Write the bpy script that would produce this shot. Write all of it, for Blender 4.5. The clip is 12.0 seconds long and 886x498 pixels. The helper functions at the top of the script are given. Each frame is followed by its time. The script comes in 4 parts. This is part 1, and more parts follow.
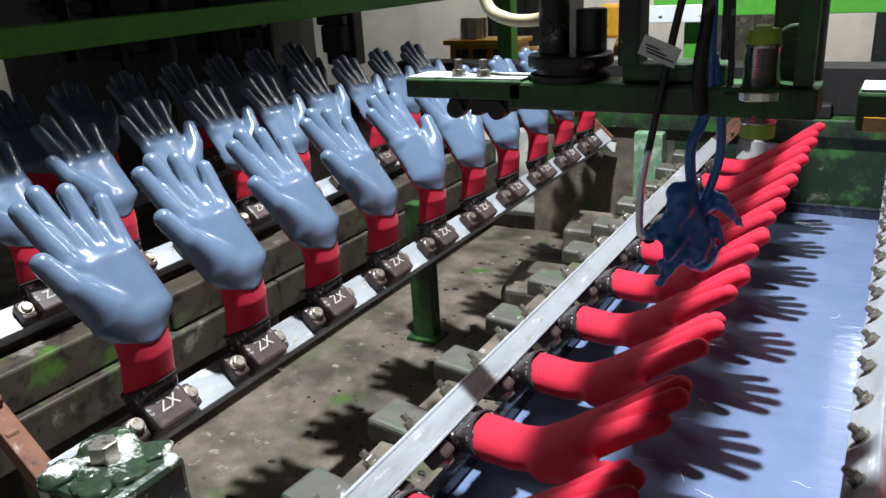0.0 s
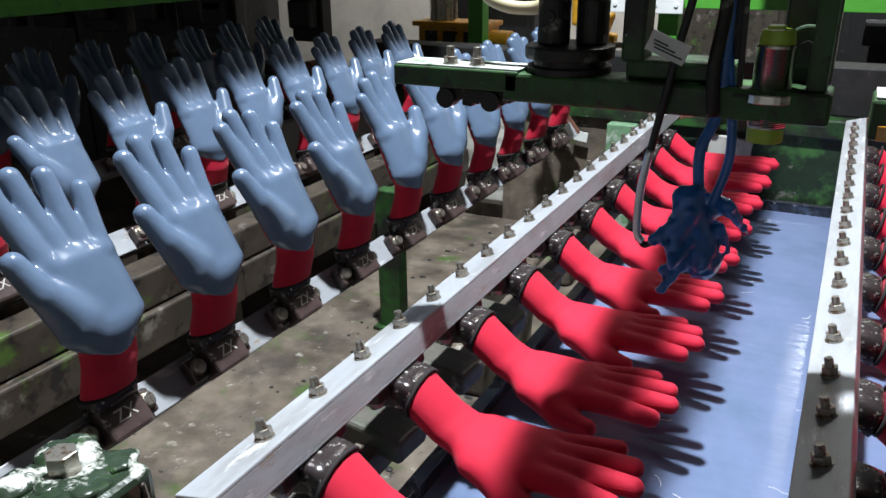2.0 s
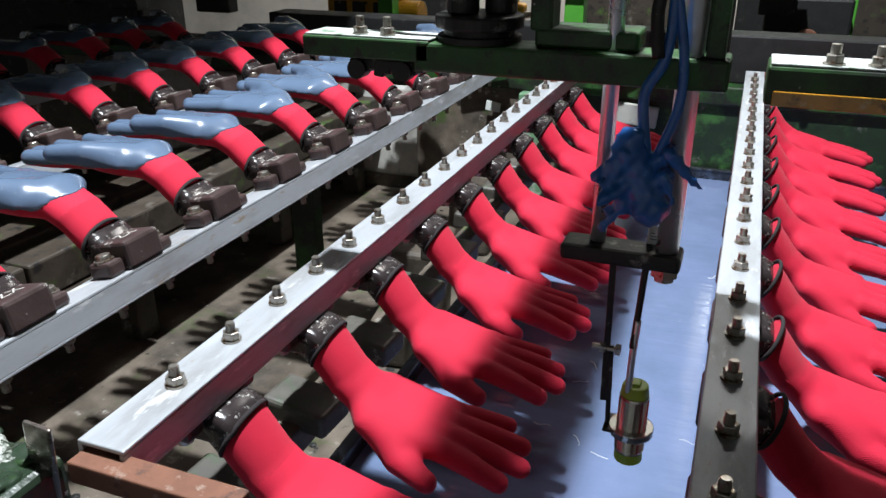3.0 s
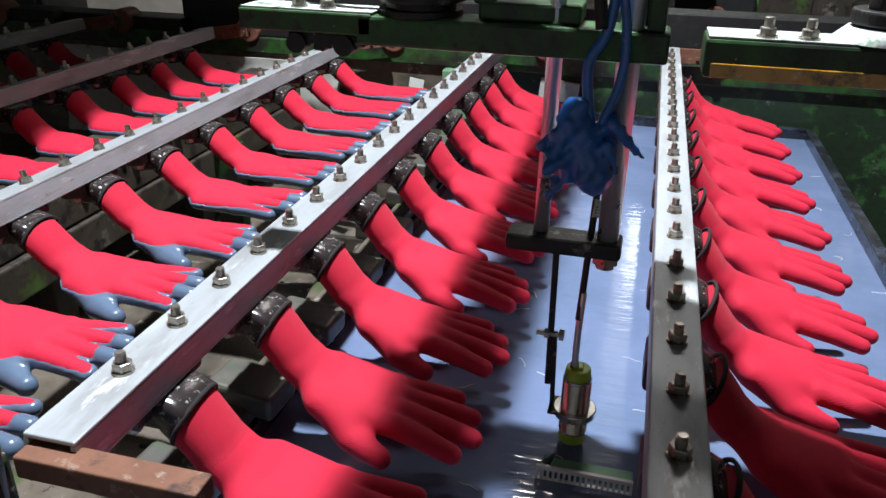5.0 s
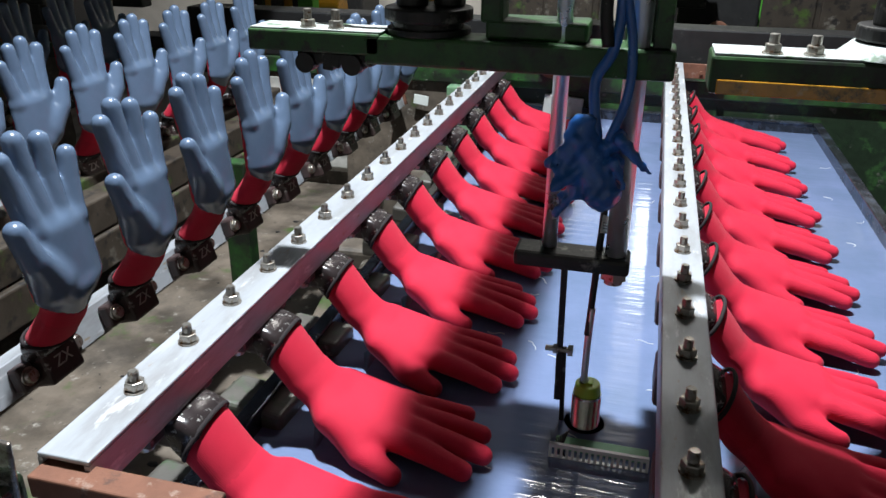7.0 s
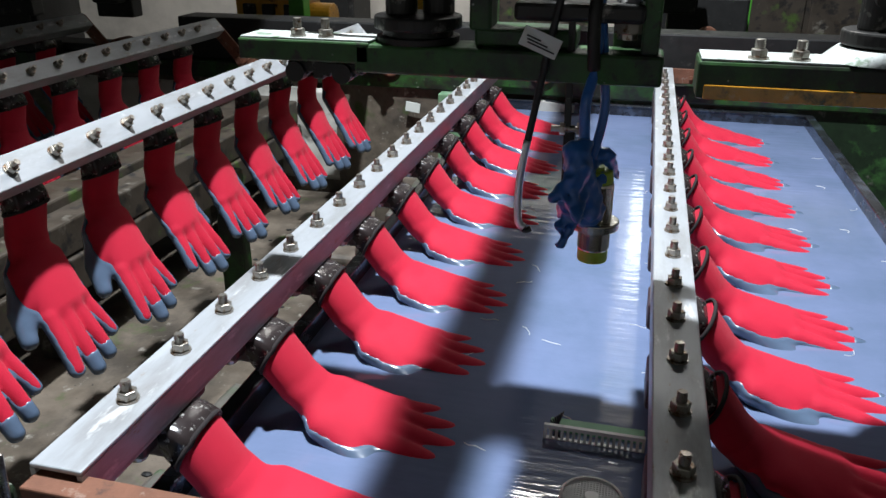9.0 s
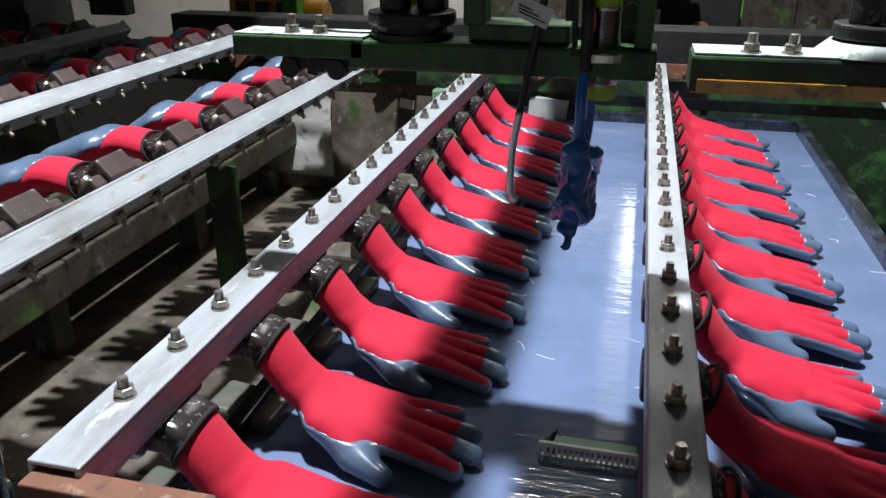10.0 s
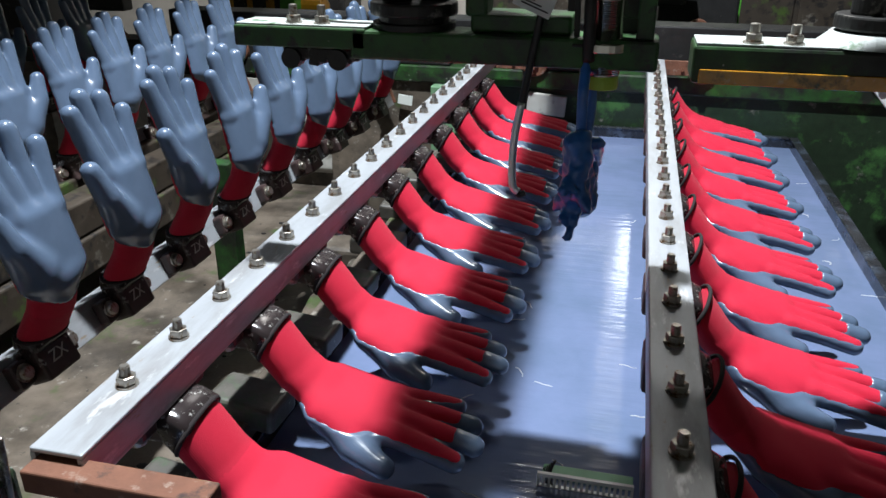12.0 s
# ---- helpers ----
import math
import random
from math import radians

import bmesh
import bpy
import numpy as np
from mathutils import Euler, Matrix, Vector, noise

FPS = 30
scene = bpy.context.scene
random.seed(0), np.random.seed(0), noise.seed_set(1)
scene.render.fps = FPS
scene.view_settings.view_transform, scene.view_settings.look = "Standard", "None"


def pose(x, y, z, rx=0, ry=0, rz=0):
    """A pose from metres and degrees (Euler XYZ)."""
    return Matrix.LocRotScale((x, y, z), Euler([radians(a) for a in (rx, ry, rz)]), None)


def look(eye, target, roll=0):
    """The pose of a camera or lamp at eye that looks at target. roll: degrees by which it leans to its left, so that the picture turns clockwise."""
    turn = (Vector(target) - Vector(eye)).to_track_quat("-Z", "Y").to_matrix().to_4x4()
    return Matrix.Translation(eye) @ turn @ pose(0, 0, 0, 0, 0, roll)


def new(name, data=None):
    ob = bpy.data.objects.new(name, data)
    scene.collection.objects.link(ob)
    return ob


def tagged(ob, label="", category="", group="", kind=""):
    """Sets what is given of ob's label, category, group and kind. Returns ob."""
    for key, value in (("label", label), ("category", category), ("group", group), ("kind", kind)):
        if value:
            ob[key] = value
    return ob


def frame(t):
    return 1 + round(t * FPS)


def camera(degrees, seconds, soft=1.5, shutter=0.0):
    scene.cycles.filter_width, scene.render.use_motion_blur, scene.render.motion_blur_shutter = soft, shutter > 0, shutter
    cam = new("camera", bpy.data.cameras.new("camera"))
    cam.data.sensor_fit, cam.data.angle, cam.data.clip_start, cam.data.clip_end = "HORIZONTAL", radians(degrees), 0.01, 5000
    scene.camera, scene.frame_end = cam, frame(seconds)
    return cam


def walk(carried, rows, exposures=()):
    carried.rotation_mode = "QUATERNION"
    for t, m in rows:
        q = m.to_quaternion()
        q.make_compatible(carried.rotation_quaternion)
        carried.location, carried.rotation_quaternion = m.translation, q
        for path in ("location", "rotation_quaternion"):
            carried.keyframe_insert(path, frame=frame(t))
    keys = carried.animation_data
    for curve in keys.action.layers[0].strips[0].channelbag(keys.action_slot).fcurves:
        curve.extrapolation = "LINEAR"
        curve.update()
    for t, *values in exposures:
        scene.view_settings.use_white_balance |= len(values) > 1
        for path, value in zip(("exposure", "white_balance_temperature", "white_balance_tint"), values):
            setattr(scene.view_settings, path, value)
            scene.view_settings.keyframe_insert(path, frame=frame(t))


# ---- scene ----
cam = camera(59.0, 12.0)
PATH = [
    (0, (0.43, -0.44, 0.336), (-0.53, 1.177, -0.345), -3.4),
    (0.5, (0.426, -0.439, 0.338), (-0.544, 1.173, -0.342), -2.6),
    (1, (0.419, -0.438, 0.34), (-0.53, 1.181, -0.351), -1.7),
    (1.5, (0.398, -0.427, 0.34), (-0.51, 1.207, -0.371), -1.0),
    (2, (0.384, -0.417, 0.338), (-0.471, 1.238, -0.392), -0.6),
    (2.5, (0.378, -0.419, 0.338), (-0.389, 1.266, -0.42), -0.3),
    (3, (0.385, -0.417, 0.337), (-0.268, 1.298, -0.458), -0.0),
    (3.5, (0.39, -0.419, 0.335), (-0.175, 1.319, -0.478), 0.4),
    (5.5, (0.352, -0.428, 0.332), (-0.083, 1.333, -0.512), 1.2),
    (6, (0.353, -0.428, 0.331), (-0.08, 1.334, -0.511), 1.2),
    (6.5, (0.353, -0.429, 0.334), (-0.093, 1.336, -0.494), 1.0),
    (7, (0.354, -0.431, 0.336), (-0.104, 1.341, -0.471), 0.6),
    (9, (0.357, -0.433, 0.337), (-0.088, 1.349, -0.454), 0.2),
    (9.5, (0.358, -0.434, 0.336), (-0.078, 1.348, -0.459), 0.1),
    (10, (0.357, -0.436, 0.336), (-0.074, 1.346, -0.461), -0.0),
    (10.5, (0.358, -0.436, 0.336), (-0.069, 1.346, -0.465), -0.1),
    (11, (0.358, -0.436, 0.335), (-0.066, 1.346, -0.468), -0.1),
    (11.5, (0.356, -0.436, 0.336), (-0.068, 1.345, -0.469), -0.1),
    (12, (0.353, -0.44, 0.329), (-0.069, 1.344, -0.471), 0.2),
]
walk(cam, [(t, look(eye, target, roll)) for t, eye, target, roll in PATH],
     ((0, 0.34), (1.6, 0.3), (2.6, 0.14), (3.5, 0.12), (5.5, 0.08), (7, 0.16), (9, 0.0), (10, 0.02), (12, 0.06)))

# ---------- light: one hall lamp above the line, unseen fill lamps, weak ambient world ---
world = bpy.data.worlds.new("hall")
scene.world = world
world.use_nodes = True
world.node_tree.nodes["Background"].inputs[0].default_value = (0.75, 0.85, 1.0, 1)
world.node_tree.nodes["Background"].inputs[1].default_value = 0.004


def area(name, eye, target, w, h, watts, color):
    d = bpy.data.lights.new(name, "AREA")
    d.shape, d.size, d.size_y, d.energy, d.color = "RECTANGLE", w, h, watts, color
    ob = new(name, d)
    ob.matrix_basis = look(eye, target)
    return ob


area("hall_lamp", (0.0, 0.45, 2.3), (0.05, 0.5, 0), 0.08, 0.08, 150, (0.88, 0.94, 1.0))
# Unseen fill, added to brighten what stands behind the gantry.
area("rear_lamp", (0.3, 2.7, 2.4), (0.2, 2.3, 0), 0.8, 0.2, 20, (1.0, 0.97, 0.93))
# Added source out of view that whitens the far wall.
area("far_lamp", (-0.6, 3.1, 2.4), (-0.6, 4.6, 1.2), 1.5, 0.4, 120, (1.0, 0.98, 0.95))
# Added strip behind the camera: highlights and faint fill on the glove palms.
area("tube_lamp", (-0.5, -0.9, 2.3), (-0.35, 0.5, 0), 0.9, 0.03, 1.2, (0.9, 0.96, 1.0))


# ---------- small building helpers ----------
def finish(bm, name, material, smooth=False):
    me = bpy.data.meshes.new(name)
    bm.normal_update()
    bm.to_mesh(me)
    bm.free()
    me.materials.append(material)
    if smooth:
        me.polygons.foreach_set("use_smooth", [True] * len(me.polygons))
    return me


def part(name, bm, material, parent, label="", smooth=False):
    """One mesh object under a thing or a part."""
    me = bm if isinstance(bm, bpy.types.Mesh) else finish(bm, name, material, smooth)
    ob = new(name, me)
    ob.parent = parent
    if label:
        tagged(ob, label)
    return ob


def thing(name, label, category, group="", kind="", at=None):
    ob = new(name)
    ob.empty_display_size = 0.05
    if at is not None:
        ob.matrix_basis = at
    return tagged(ob, label, category, group, kind)


def solid(name, bm, material, label, category, kind="", smooth=False, group=""):
    return tagged(new(name, finish(bm, name, material, smooth)), label, category, group, kind)


def box(bm, lo, hi, bevel=0.0, turn=None, seg=2):
    r = bmesh.ops.create_cube(bm, size=1)
    vs = r["verts"]
    c = [(a + b) / 2 for a, b in zip(lo, hi)]
    s = [abs(b - a) for a, b in zip(lo, hi)]
    bmesh.ops.scale(bm, vec=s, verts=vs)
    if bevel:
        es = list({e for v in vs for e in v.link_edges})
        out = bmesh.ops.bevel(bm, geom=es, offset=bevel, segments=seg, affect="EDGES", profile=0.5)
        vs = list({v for f in out["faces"] for v in f.verts} | {v for v in vs if v.is_valid})
    m = Matrix.Translation(c)
    if turn is not None:
        m = m @ turn
    bmesh.ops.transform(bm, matrix=m, verts=[v for v in vs if v.is_valid])
    return bm


def tube(bm, a, b, ra, rb=None, seg=20, bevel=0.0):
    """A round bar from a to b."""
    a, b = Vector(a), Vector(b)
    rb = ra if rb is None else rb
    r = bmesh.ops.create_cone(bm, cap_ends=True, segments=seg, radius1=ra, radius2=rb, depth=(b - a).length)
    vs = r["verts"]
    if bevel:
        es = list({e for v in vs for e in v.link_edges if any(len(f.verts) > 4 for f in e.link_faces)})
        out = bmesh.ops.bevel(bm, geom=es, offset=bevel, segments=2, affect="EDGES", profile=0.5)
        vs = list({v for f in out["faces"] for v in f.verts} | {v for v in vs if v.is_valid})
    m = Matrix.Translation((a + b) / 2) @ (b - a).to_track_quat("Z", "Y").to_matrix().to_4x4()
    bmesh.ops.transform(bm, matrix=m, verts=[v for v in vs if v.is_valid])
    return bm


def cable(bm, points, r, seg=10, steps=6):
    """A round cable through points, smoothed."""
    pts = [Vector(p) for p in points]
    line = []
    for i in range(len(pts) - 1):
        p0, p1, p2, p3 = pts[max(i - 1, 0)], pts[i], pts[i + 1], pts[min(i + 2, len(pts) - 1)]
        for k in range(steps):
            t = k / steps
            line.append(0.5 * ((2 * p1) + (p2 - p0) * t + (2 * p0 - 5 * p1 + 4 * p2 - p3) * t * t + (3 * p1 - p0 - 3 * p2 + p3) * t ** 3))
    line.append(pts[-1])
    rings, up = [], Vector((0.3, 0.9, 0.2)).normalized()
    for i, p in enumerate(line):
        d = (line[min(i + 1, len(line) - 1)] - line[max(i - 1, 0)]).normalized()
        u = d.cross(up).normalized()
        v = d.cross(u)
        rings.append([bm.verts.new(p + r * (math.cos(a) * u + math.sin(a) * v)) for a in [2 * math.pi * j / seg for j in range(seg)]])
    for r0, r1 in zip(rings, rings[1:]):
        for j in range(seg):
            bm.faces.new((r0[j], r0[(j + 1) % seg], r1[(j + 1) % seg], r1[j]))
    bm.faces.new(rings[0])
    bm.faces.new(rings[-1][::-1])
    bmesh.ops.recalc_face_normals(bm, faces=bm.faces[:])
    return bm


def B():
    return bmesh.new()


# ---------- materials ----------
def mat(name, color, rough=0.5, metal=0.0, spots=(), bump=0.0, bump_scale=200.0, coat=0.0, rough_var=0.0, detail_scale=40.0, tone=0.15, ribs=0.0, per_object=0.0, stretch=None, sheen=0.0):
    """A node material: base colour with tone variation at two scales, patches of other colours (colour, scale, amount, edge), relief and wear."""
    m = bpy.data.materials.new(name)
    m.use_nodes = True
    nt = m.node_tree
    n, l = nt.nodes, nt.links
    bs = n["Principled BSDF"]
    tc = n.new("ShaderNodeTexCoord")
    src = tc.outputs["Object"]
    if stretch:
        mp = n.new("ShaderNodeMapping")
        mp.inputs["Scale"].default_value = stretch
        l.new(src, mp.inputs["Vector"])
        src = mp.outputs["Vector"]

    def noise_tex(scale, detail=4.0, rough_=0.6):
        t = n.new("ShaderNodeTexNoise")
        t.inputs["Scale"].default_value = scale
        t.inputs["Detail"].default_value = detail
        t.inputs["Roughness"].default_value = rough_
        l.new(src, t.inputs["Vector"])
        return t.outputs["Fac"]

    def mixcol(fac, a, b, blend="MIX"):
        x = n.new("ShaderNodeMix")
        x.data_type, x.blend_type = "RGBA", blend
        if isinstance(fac, float):
            x.inputs[0].default_value = fac
        else:
            l.new(fac, x.inputs[0])
        for v, s in ((a, x.inputs[6]), (b, x.inputs[7])):
            if isinstance(v, (tuple, list)):
                s.default_value = (*v[:3], 1)
            else:
                l.new(v, s)
        return x.outputs[2]

    def ramp(fac, lo, hi, a=0.0, b=1.0):
        r = n.new("ShaderNodeMapRange")
        r.inputs[1].default_value, r.inputs[2].default_value = lo, hi
        r.inputs[3].default_value, r.inputs[4].default_value = a, b
        l.new(fac, r.inputs[0])
        return r.outputs[0]

    dark = tuple(c * (1 - tone) for c in color)
    light = tuple(min(1, c * (1 + tone)) for c in color)
    col = mixcol(ramp(noise_tex(detail_scale), 0.3, 0.7), dark, light)
    col = mixcol(ramp(noise_tex(detail_scale / 9), 0.3, 0.7, 0.0, 0.6), col, tuple(c * (1 - 1.3 * tone) for c in color))
    for sc, scale, amount, edge in spots:
        f = ramp(noise_tex(scale, 6.0, 0.65), 1 - amount - edge, 1 - amount + edge)
        col = mixcol(f, col, sc)
    if per_object:
        oi = n.new("ShaderNodeObjectInfo")
        hsv = n.new("ShaderNodeHueSaturation")
        l.new(ramp(oi.outputs["Random"], 0, 1, 1 - per_object, 1 + per_object), hsv.inputs["Value"])
        l.new(col, hsv.inputs["Color"])
        col = hsv.outputs["Color"]
    l.new(col, bs.inputs["Base Color"])
    bs.inputs["Metallic"].default_value = metal
    if rough_var:
        l.new(ramp(noise_tex(detail_scale / 2, 5.0), 0.3, 0.7, max(0.02, rough - rough_var), min(1, rough + rough_var)), bs.inputs["Roughness"])
    else:
        bs.inputs["Roughness"].default_value = rough
    if coat:
        bs.inputs["Coat Weight"].default_value = coat
        bs.inputs["Coat Roughness"].default_value = 0.08
    if sheen:
        bs.inputs["Sheen Weight"].default_value = sheen
        bs.inputs["Sheen Roughness"].default_value = 0.5
    if bump:
        b = n.new("ShaderNodeBump")
        b.inputs["Strength"].default_value = bump
        b.inputs["Distance"].default_value = 0.001
        l.new(noise_tex(bump_scale, 3.0), b.inputs["Height"])
        last = b
        if ribs:
            w = n.new("ShaderNodeTexWave")
            w.wave_type, w.bands_direction = "BANDS", "Y"
            w.inputs["Scale"].default_value = ribs
            w.inputs["Distortion"].default_value = 0.6
            l.new(tc.outputs["Object"], w.inputs["Vector"])
            b2 = n.new("ShaderNodeBump")
            b2.inputs["Strength"].default_value = 0.22
            b2.inputs["Distance"].default_value = 0.0008
            l.new(w.outputs["Fac"], b2.inputs["Height"])
            l.new(b.outputs["Normal"], b2.inputs["Normal"])
            last = b2
        l.new(last.outputs["Normal"], bs.inputs["Normal"])
    return m


RED = mat("red_knit", (0.56, 0.0035, 0.034), 0.8, bump=0.3, bump_scale=900, ribs=420, tone=0.06, per_object=0.06, sheen=0.05)
CUFF = mat("red_rib_knit", (0.54, 0.0035, 0.032), 0.85, bump=0.3, bump_scale=700, ribs=420, tone=0.08, per_object=0.06, sheen=0.05)
HEM = mat("black_overlock_thread", (0.02, 0.015, 0.016), 0.9, bump=0.6, bump_scale=900)
LATEX = mat("wet_blue_grey_latex", (0.100, 0.145, 0.222), 0.27, bump=0.08, bump_scale=60, tone=0.08, coat=0.35, per_object=0.05)
FORMER = mat("dark_former_plastic", (0.035, 0.027, 0.027), 0.24, spots=(((0.34, 0.33, 0.31), 110, 0.39, 0.03),), bump=0.25, bump_scale=120, rough_var=0.12, tone=0.3)
BROWN = mat("brown_foot_plastic", (0.060, 0.038, 0.036), 0.42, spots=(((0.38, 0.37, 0.34), 75, 0.32, 0.03),), bump=0.5, bump_scale=140, rough_var=0.12, tone=0.3)
MARK = mat("pale_paint_marks", (0.5, 0.48, 0.44), 0.7)
ALU = mat("worn_aluminium", (0.39, 0.41, 0.435), 0.40, 0.2, spots=(((0.27, 0.27, 0.27), 26, 0.42, 0.10), ((0.62, 0.63, 0.64), 55, 0.36, 0.05), ((0.30, 0.24, 0.17), 70, 0.34, 0.03)), bump=0.15, bump_scale=160, rough_var=0.12, tone=0.10, stretch=(1, 0.25, 1))
STEEL = mat("zinc_bolt_steel", (0.46, 0.43, 0.38), 0.35, 0.9, spots=(((0.18, 0.10, 0.05), 160, 0.42, 0.06),), bump=0.3, bump_scale=300, tone=0.2)
CHROME = mat("polished_rod", (0.78, 0.79, 0.81), 0.3, 0.75, tone=0.04, rough_var=0.04)
NICKEL = mat("nickel_sensor_shell", (0.62, 0.60, 0.54), 0.2, 1.0, bump=0.1, tone=0.08)
LIME = mat("lime_plastic_cap", (0.36, 0.52, 0.05), 0.4, tone=0.1)
DARKST = mat("blackened_steel", (0.035, 0.034, 0.032), 0.45, 0.6, spots=(((0.20, 0.19, 0.17), 45, 0.36, 0.05),), bump=0.4, bump_scale=120, rough_var=0.15, tone=0.3)
STOP = mat("greasy_steel_plate", (0.30, 0.27, 0.24), 0.3, 0.8, spots=(((0.10, 0.07, 0.05), 40, 0.40, 0.08),), bump=0.2, bump_scale=100, rough_var=0.1, tone=0.2)
RUST = mat("rusted_brown_plate", (0.20, 0.085, 0.05), 0.75, 0.2, spots=(((0.33, 0.25, 0.2), 60, 0.36, 0.06), ((0.05, 0.03, 0.025), 35, 0.36, 0.06)), bump=0.6, bump_scale=150, tone=0.25)
GREEN = mat("grimy_green_paint", (0.022, 0.095, 0.016), 0.5, spots=(((0.010, 0.013, 0.009), 14, 0.52, 0.10), ((0.015, 0.012, 0.010), 60, 0.38, 0.05), ((0.22, 0.24, 0.20), 90, 0.30, 0.02)), bump=0.45, bump_scale=90, rough_var=0.15, tone=0.25)
BRIGHTGREEN = mat("bright_green_paint", (0.075, 0.33, 0.035), 0.45, spots=(((0.02, 0.06, 0.02), 22, 0.32, 0.05),), bump=0.2, bump_scale=90, rough_var=0.1, tone=0.12)
PALETOP = mat("pale_green_flecked_top", (0.44, 0.47, 0.45), 0.6, spots=(((0.08, 0.14, 0.07), 45, 0.38, 0.05),), bump=0.5, bump_scale=120, tone=0.15)
CONC = mat("stained_wet_concrete", (0.16, 0.13, 0.10), 0.55, spots=(((0.055, 0.045, 0.035), 7, 0.48, 0.10), ((0.33, 0.31, 0.27), 34, 0.33, 0.05), ((0.02, 0.018, 0.015), 60, 0.34, 0.03), ((0.05, 0.09, 0.02), 11, 0.36, 0.07)), bump=0.9, bump_scale=45, rough_var=0.25, tone=0.3, detail_scale=25)
LEDGE = mat("latex_splashed_boards", (0.05, 0.038, 0.027), 0.6, spots=(((0.17, 0.155, 0.13), 12, 0.36, 0.04), ((0.012, 0.010, 0.009), 28, 0.42, 0.04), ((0.06, 0.11, 0.02), 13, 0.37, 0.06)), bump=0.9, bump_scale=50, rough_var=0.2, tone=0.3, detail_scale=22)
LUMP = mat("grey_latex_lump", (0.085, 0.078, 0.066), 0.5, spots=(((0.05, 0.08, 0.04), 25, 0.42, 0.06), ((0.40, 0.39, 0.35), 45, 0.33, 0.04)), bump=0.9, bump_scale=60, tone=0.3)
GREENBLACK = mat("black_green_grime", (0.012, 0.028, 0.012), 0.5, spots=(((0.04, 0.12, 0.03), 12, 0.38, 0.06), ((0.14, 0.14, 0.12), 22, 0.33, 0.04)), bump=0.7, bump_scale=60, tone=0.35)
SPLASH = mat("pale_splashed_green", (0.16, 0.30, 0.17), 0.5, spots=(((0.50, 0.52, 0.48), 25, 0.42, 0.06), ((0.02, 0.04, 0.02), 50, 0.35, 0.03)), bump=0.6, bump_scale=70, tone=0.25)
TANKST = mat("dark_wet_tank_steel", (0.055, 0.06, 0.07), 0.22, 0.7, spots=(((0.12, 0.15, 0.20), 25, 0.42, 0.08),), bump=0.2, bump_scale=80, rough_var=0.1, tone=0.25)
BLACK = mat("sooty_machine", (0.012, 0.012, 0.012), 0.6, 0.2, bump=0.4, bump_scale=60, tone=0.4, spots=(((0.07, 0.065, 0.06), 25, 0.34, 0.05),))
YELLOW = mat("yellow_machine_paint", (0.60, 0.30, 0.02), 0.4, spots=(((0.05, 0.03, 0.01), 30, 0.38, 0.05),), bump=0.2, bump_scale=80, tone=0.2)
WALL = mat("pale_far_wall", (0.60, 0.58, 0.54), 0.9, spots=(((0.35, 0.34, 0.32), 2.5, 0.40, 0.15),), bump=0.3, bump_scale=20, tone=0.08, detail_scale=6)
CEIL = mat("dark_roof_sheet", (0.10, 0.10, 0.10), 0.8, tone=0.2, bump=0.2, detail_scale=3)
FLOORM = mat("dark_hall_floor", (0.10, 0.095, 0.09), 0.7, tone=0.3, spots=(((0.04, 0.04, 0.04), 6, 0.45, 0.1),), bump=0.5, bump_scale=30, detail_scale=6)
BLUELAT = mat("dried_blue_latex", (0.028, 0.14, 0.46), 0.30, bump=0.5, bump_scale=110, tone=0.25, spots=(((0.10, 0.28, 0.60), 60, 0.36, 0.04),), coat=0.3)
CABLE = mat("black_cable", (0.012, 0.012, 0.012), 0.45, bump=0.2, tone=0.2)
HOSE = mat("cream_hose", (0.50, 0.43, 0.27), 0.4, tone=0.12)
LABEL = mat("white_paper_label", (0.66, 0.70, 0.66), 0.7, tone=0.05)
WHITEP = mat("white_plastic", (0.72, 0.74, 0.74), 0.4, tone=0.06, spots=(((0.25, 0.28, 0.30), 80, 0.32, 0.03),))
AMBER = mat("amber_grease_film", (0.58, 0.28, 0.03), 0.18, tone=0.3, spots=(((0.02, 0.035, 0.012), 30, 0.42, 0.06), ((0.55, 0.36, 0.12), 70, 0.33, 0.05)), bump=0.8, bump_scale=70, coat=0.6)
PALEGREEN = mat("pale_green_strip", (0.16, 0.45, 0.24), 0.5, tone=0.12)
SHEET = mat("pale_plastic_sheet", (0.46, 0.45, 0.41), 0.45, tone=0.12, bump=0.9, bump_scale=14, spots=(((0.10, 0.09, 0.08), 16, 0.36, 0.06),))
GREASE = mat("paint_splashed_block", (0.03, 0.05, 0.03), 0.25, spots=(((0.50, 0.51, 0.47), 36, 0.44, 0.03), ((0.03, 0.07, 0.02), 30, 0.36, 0.05)), bump=1.0, bump_scale=70, tone=0.4)


def glow(name, color, strength):
    m = bpy.data.materials.new(name)
    m.use_nodes = True
    bs = m.node_tree.nodes["Principled BSDF"]
    bs.inputs["Base Color"].default_value = (*color, 1)
    bs.inputs["Emission Color"].default_value = (*color, 1)
    bs.inputs["Emission Strength"].default_value = strength
    return m


DAYLIGHT = glow("daylight_pane", (0.92, 0.97, 1.0), 5.0)


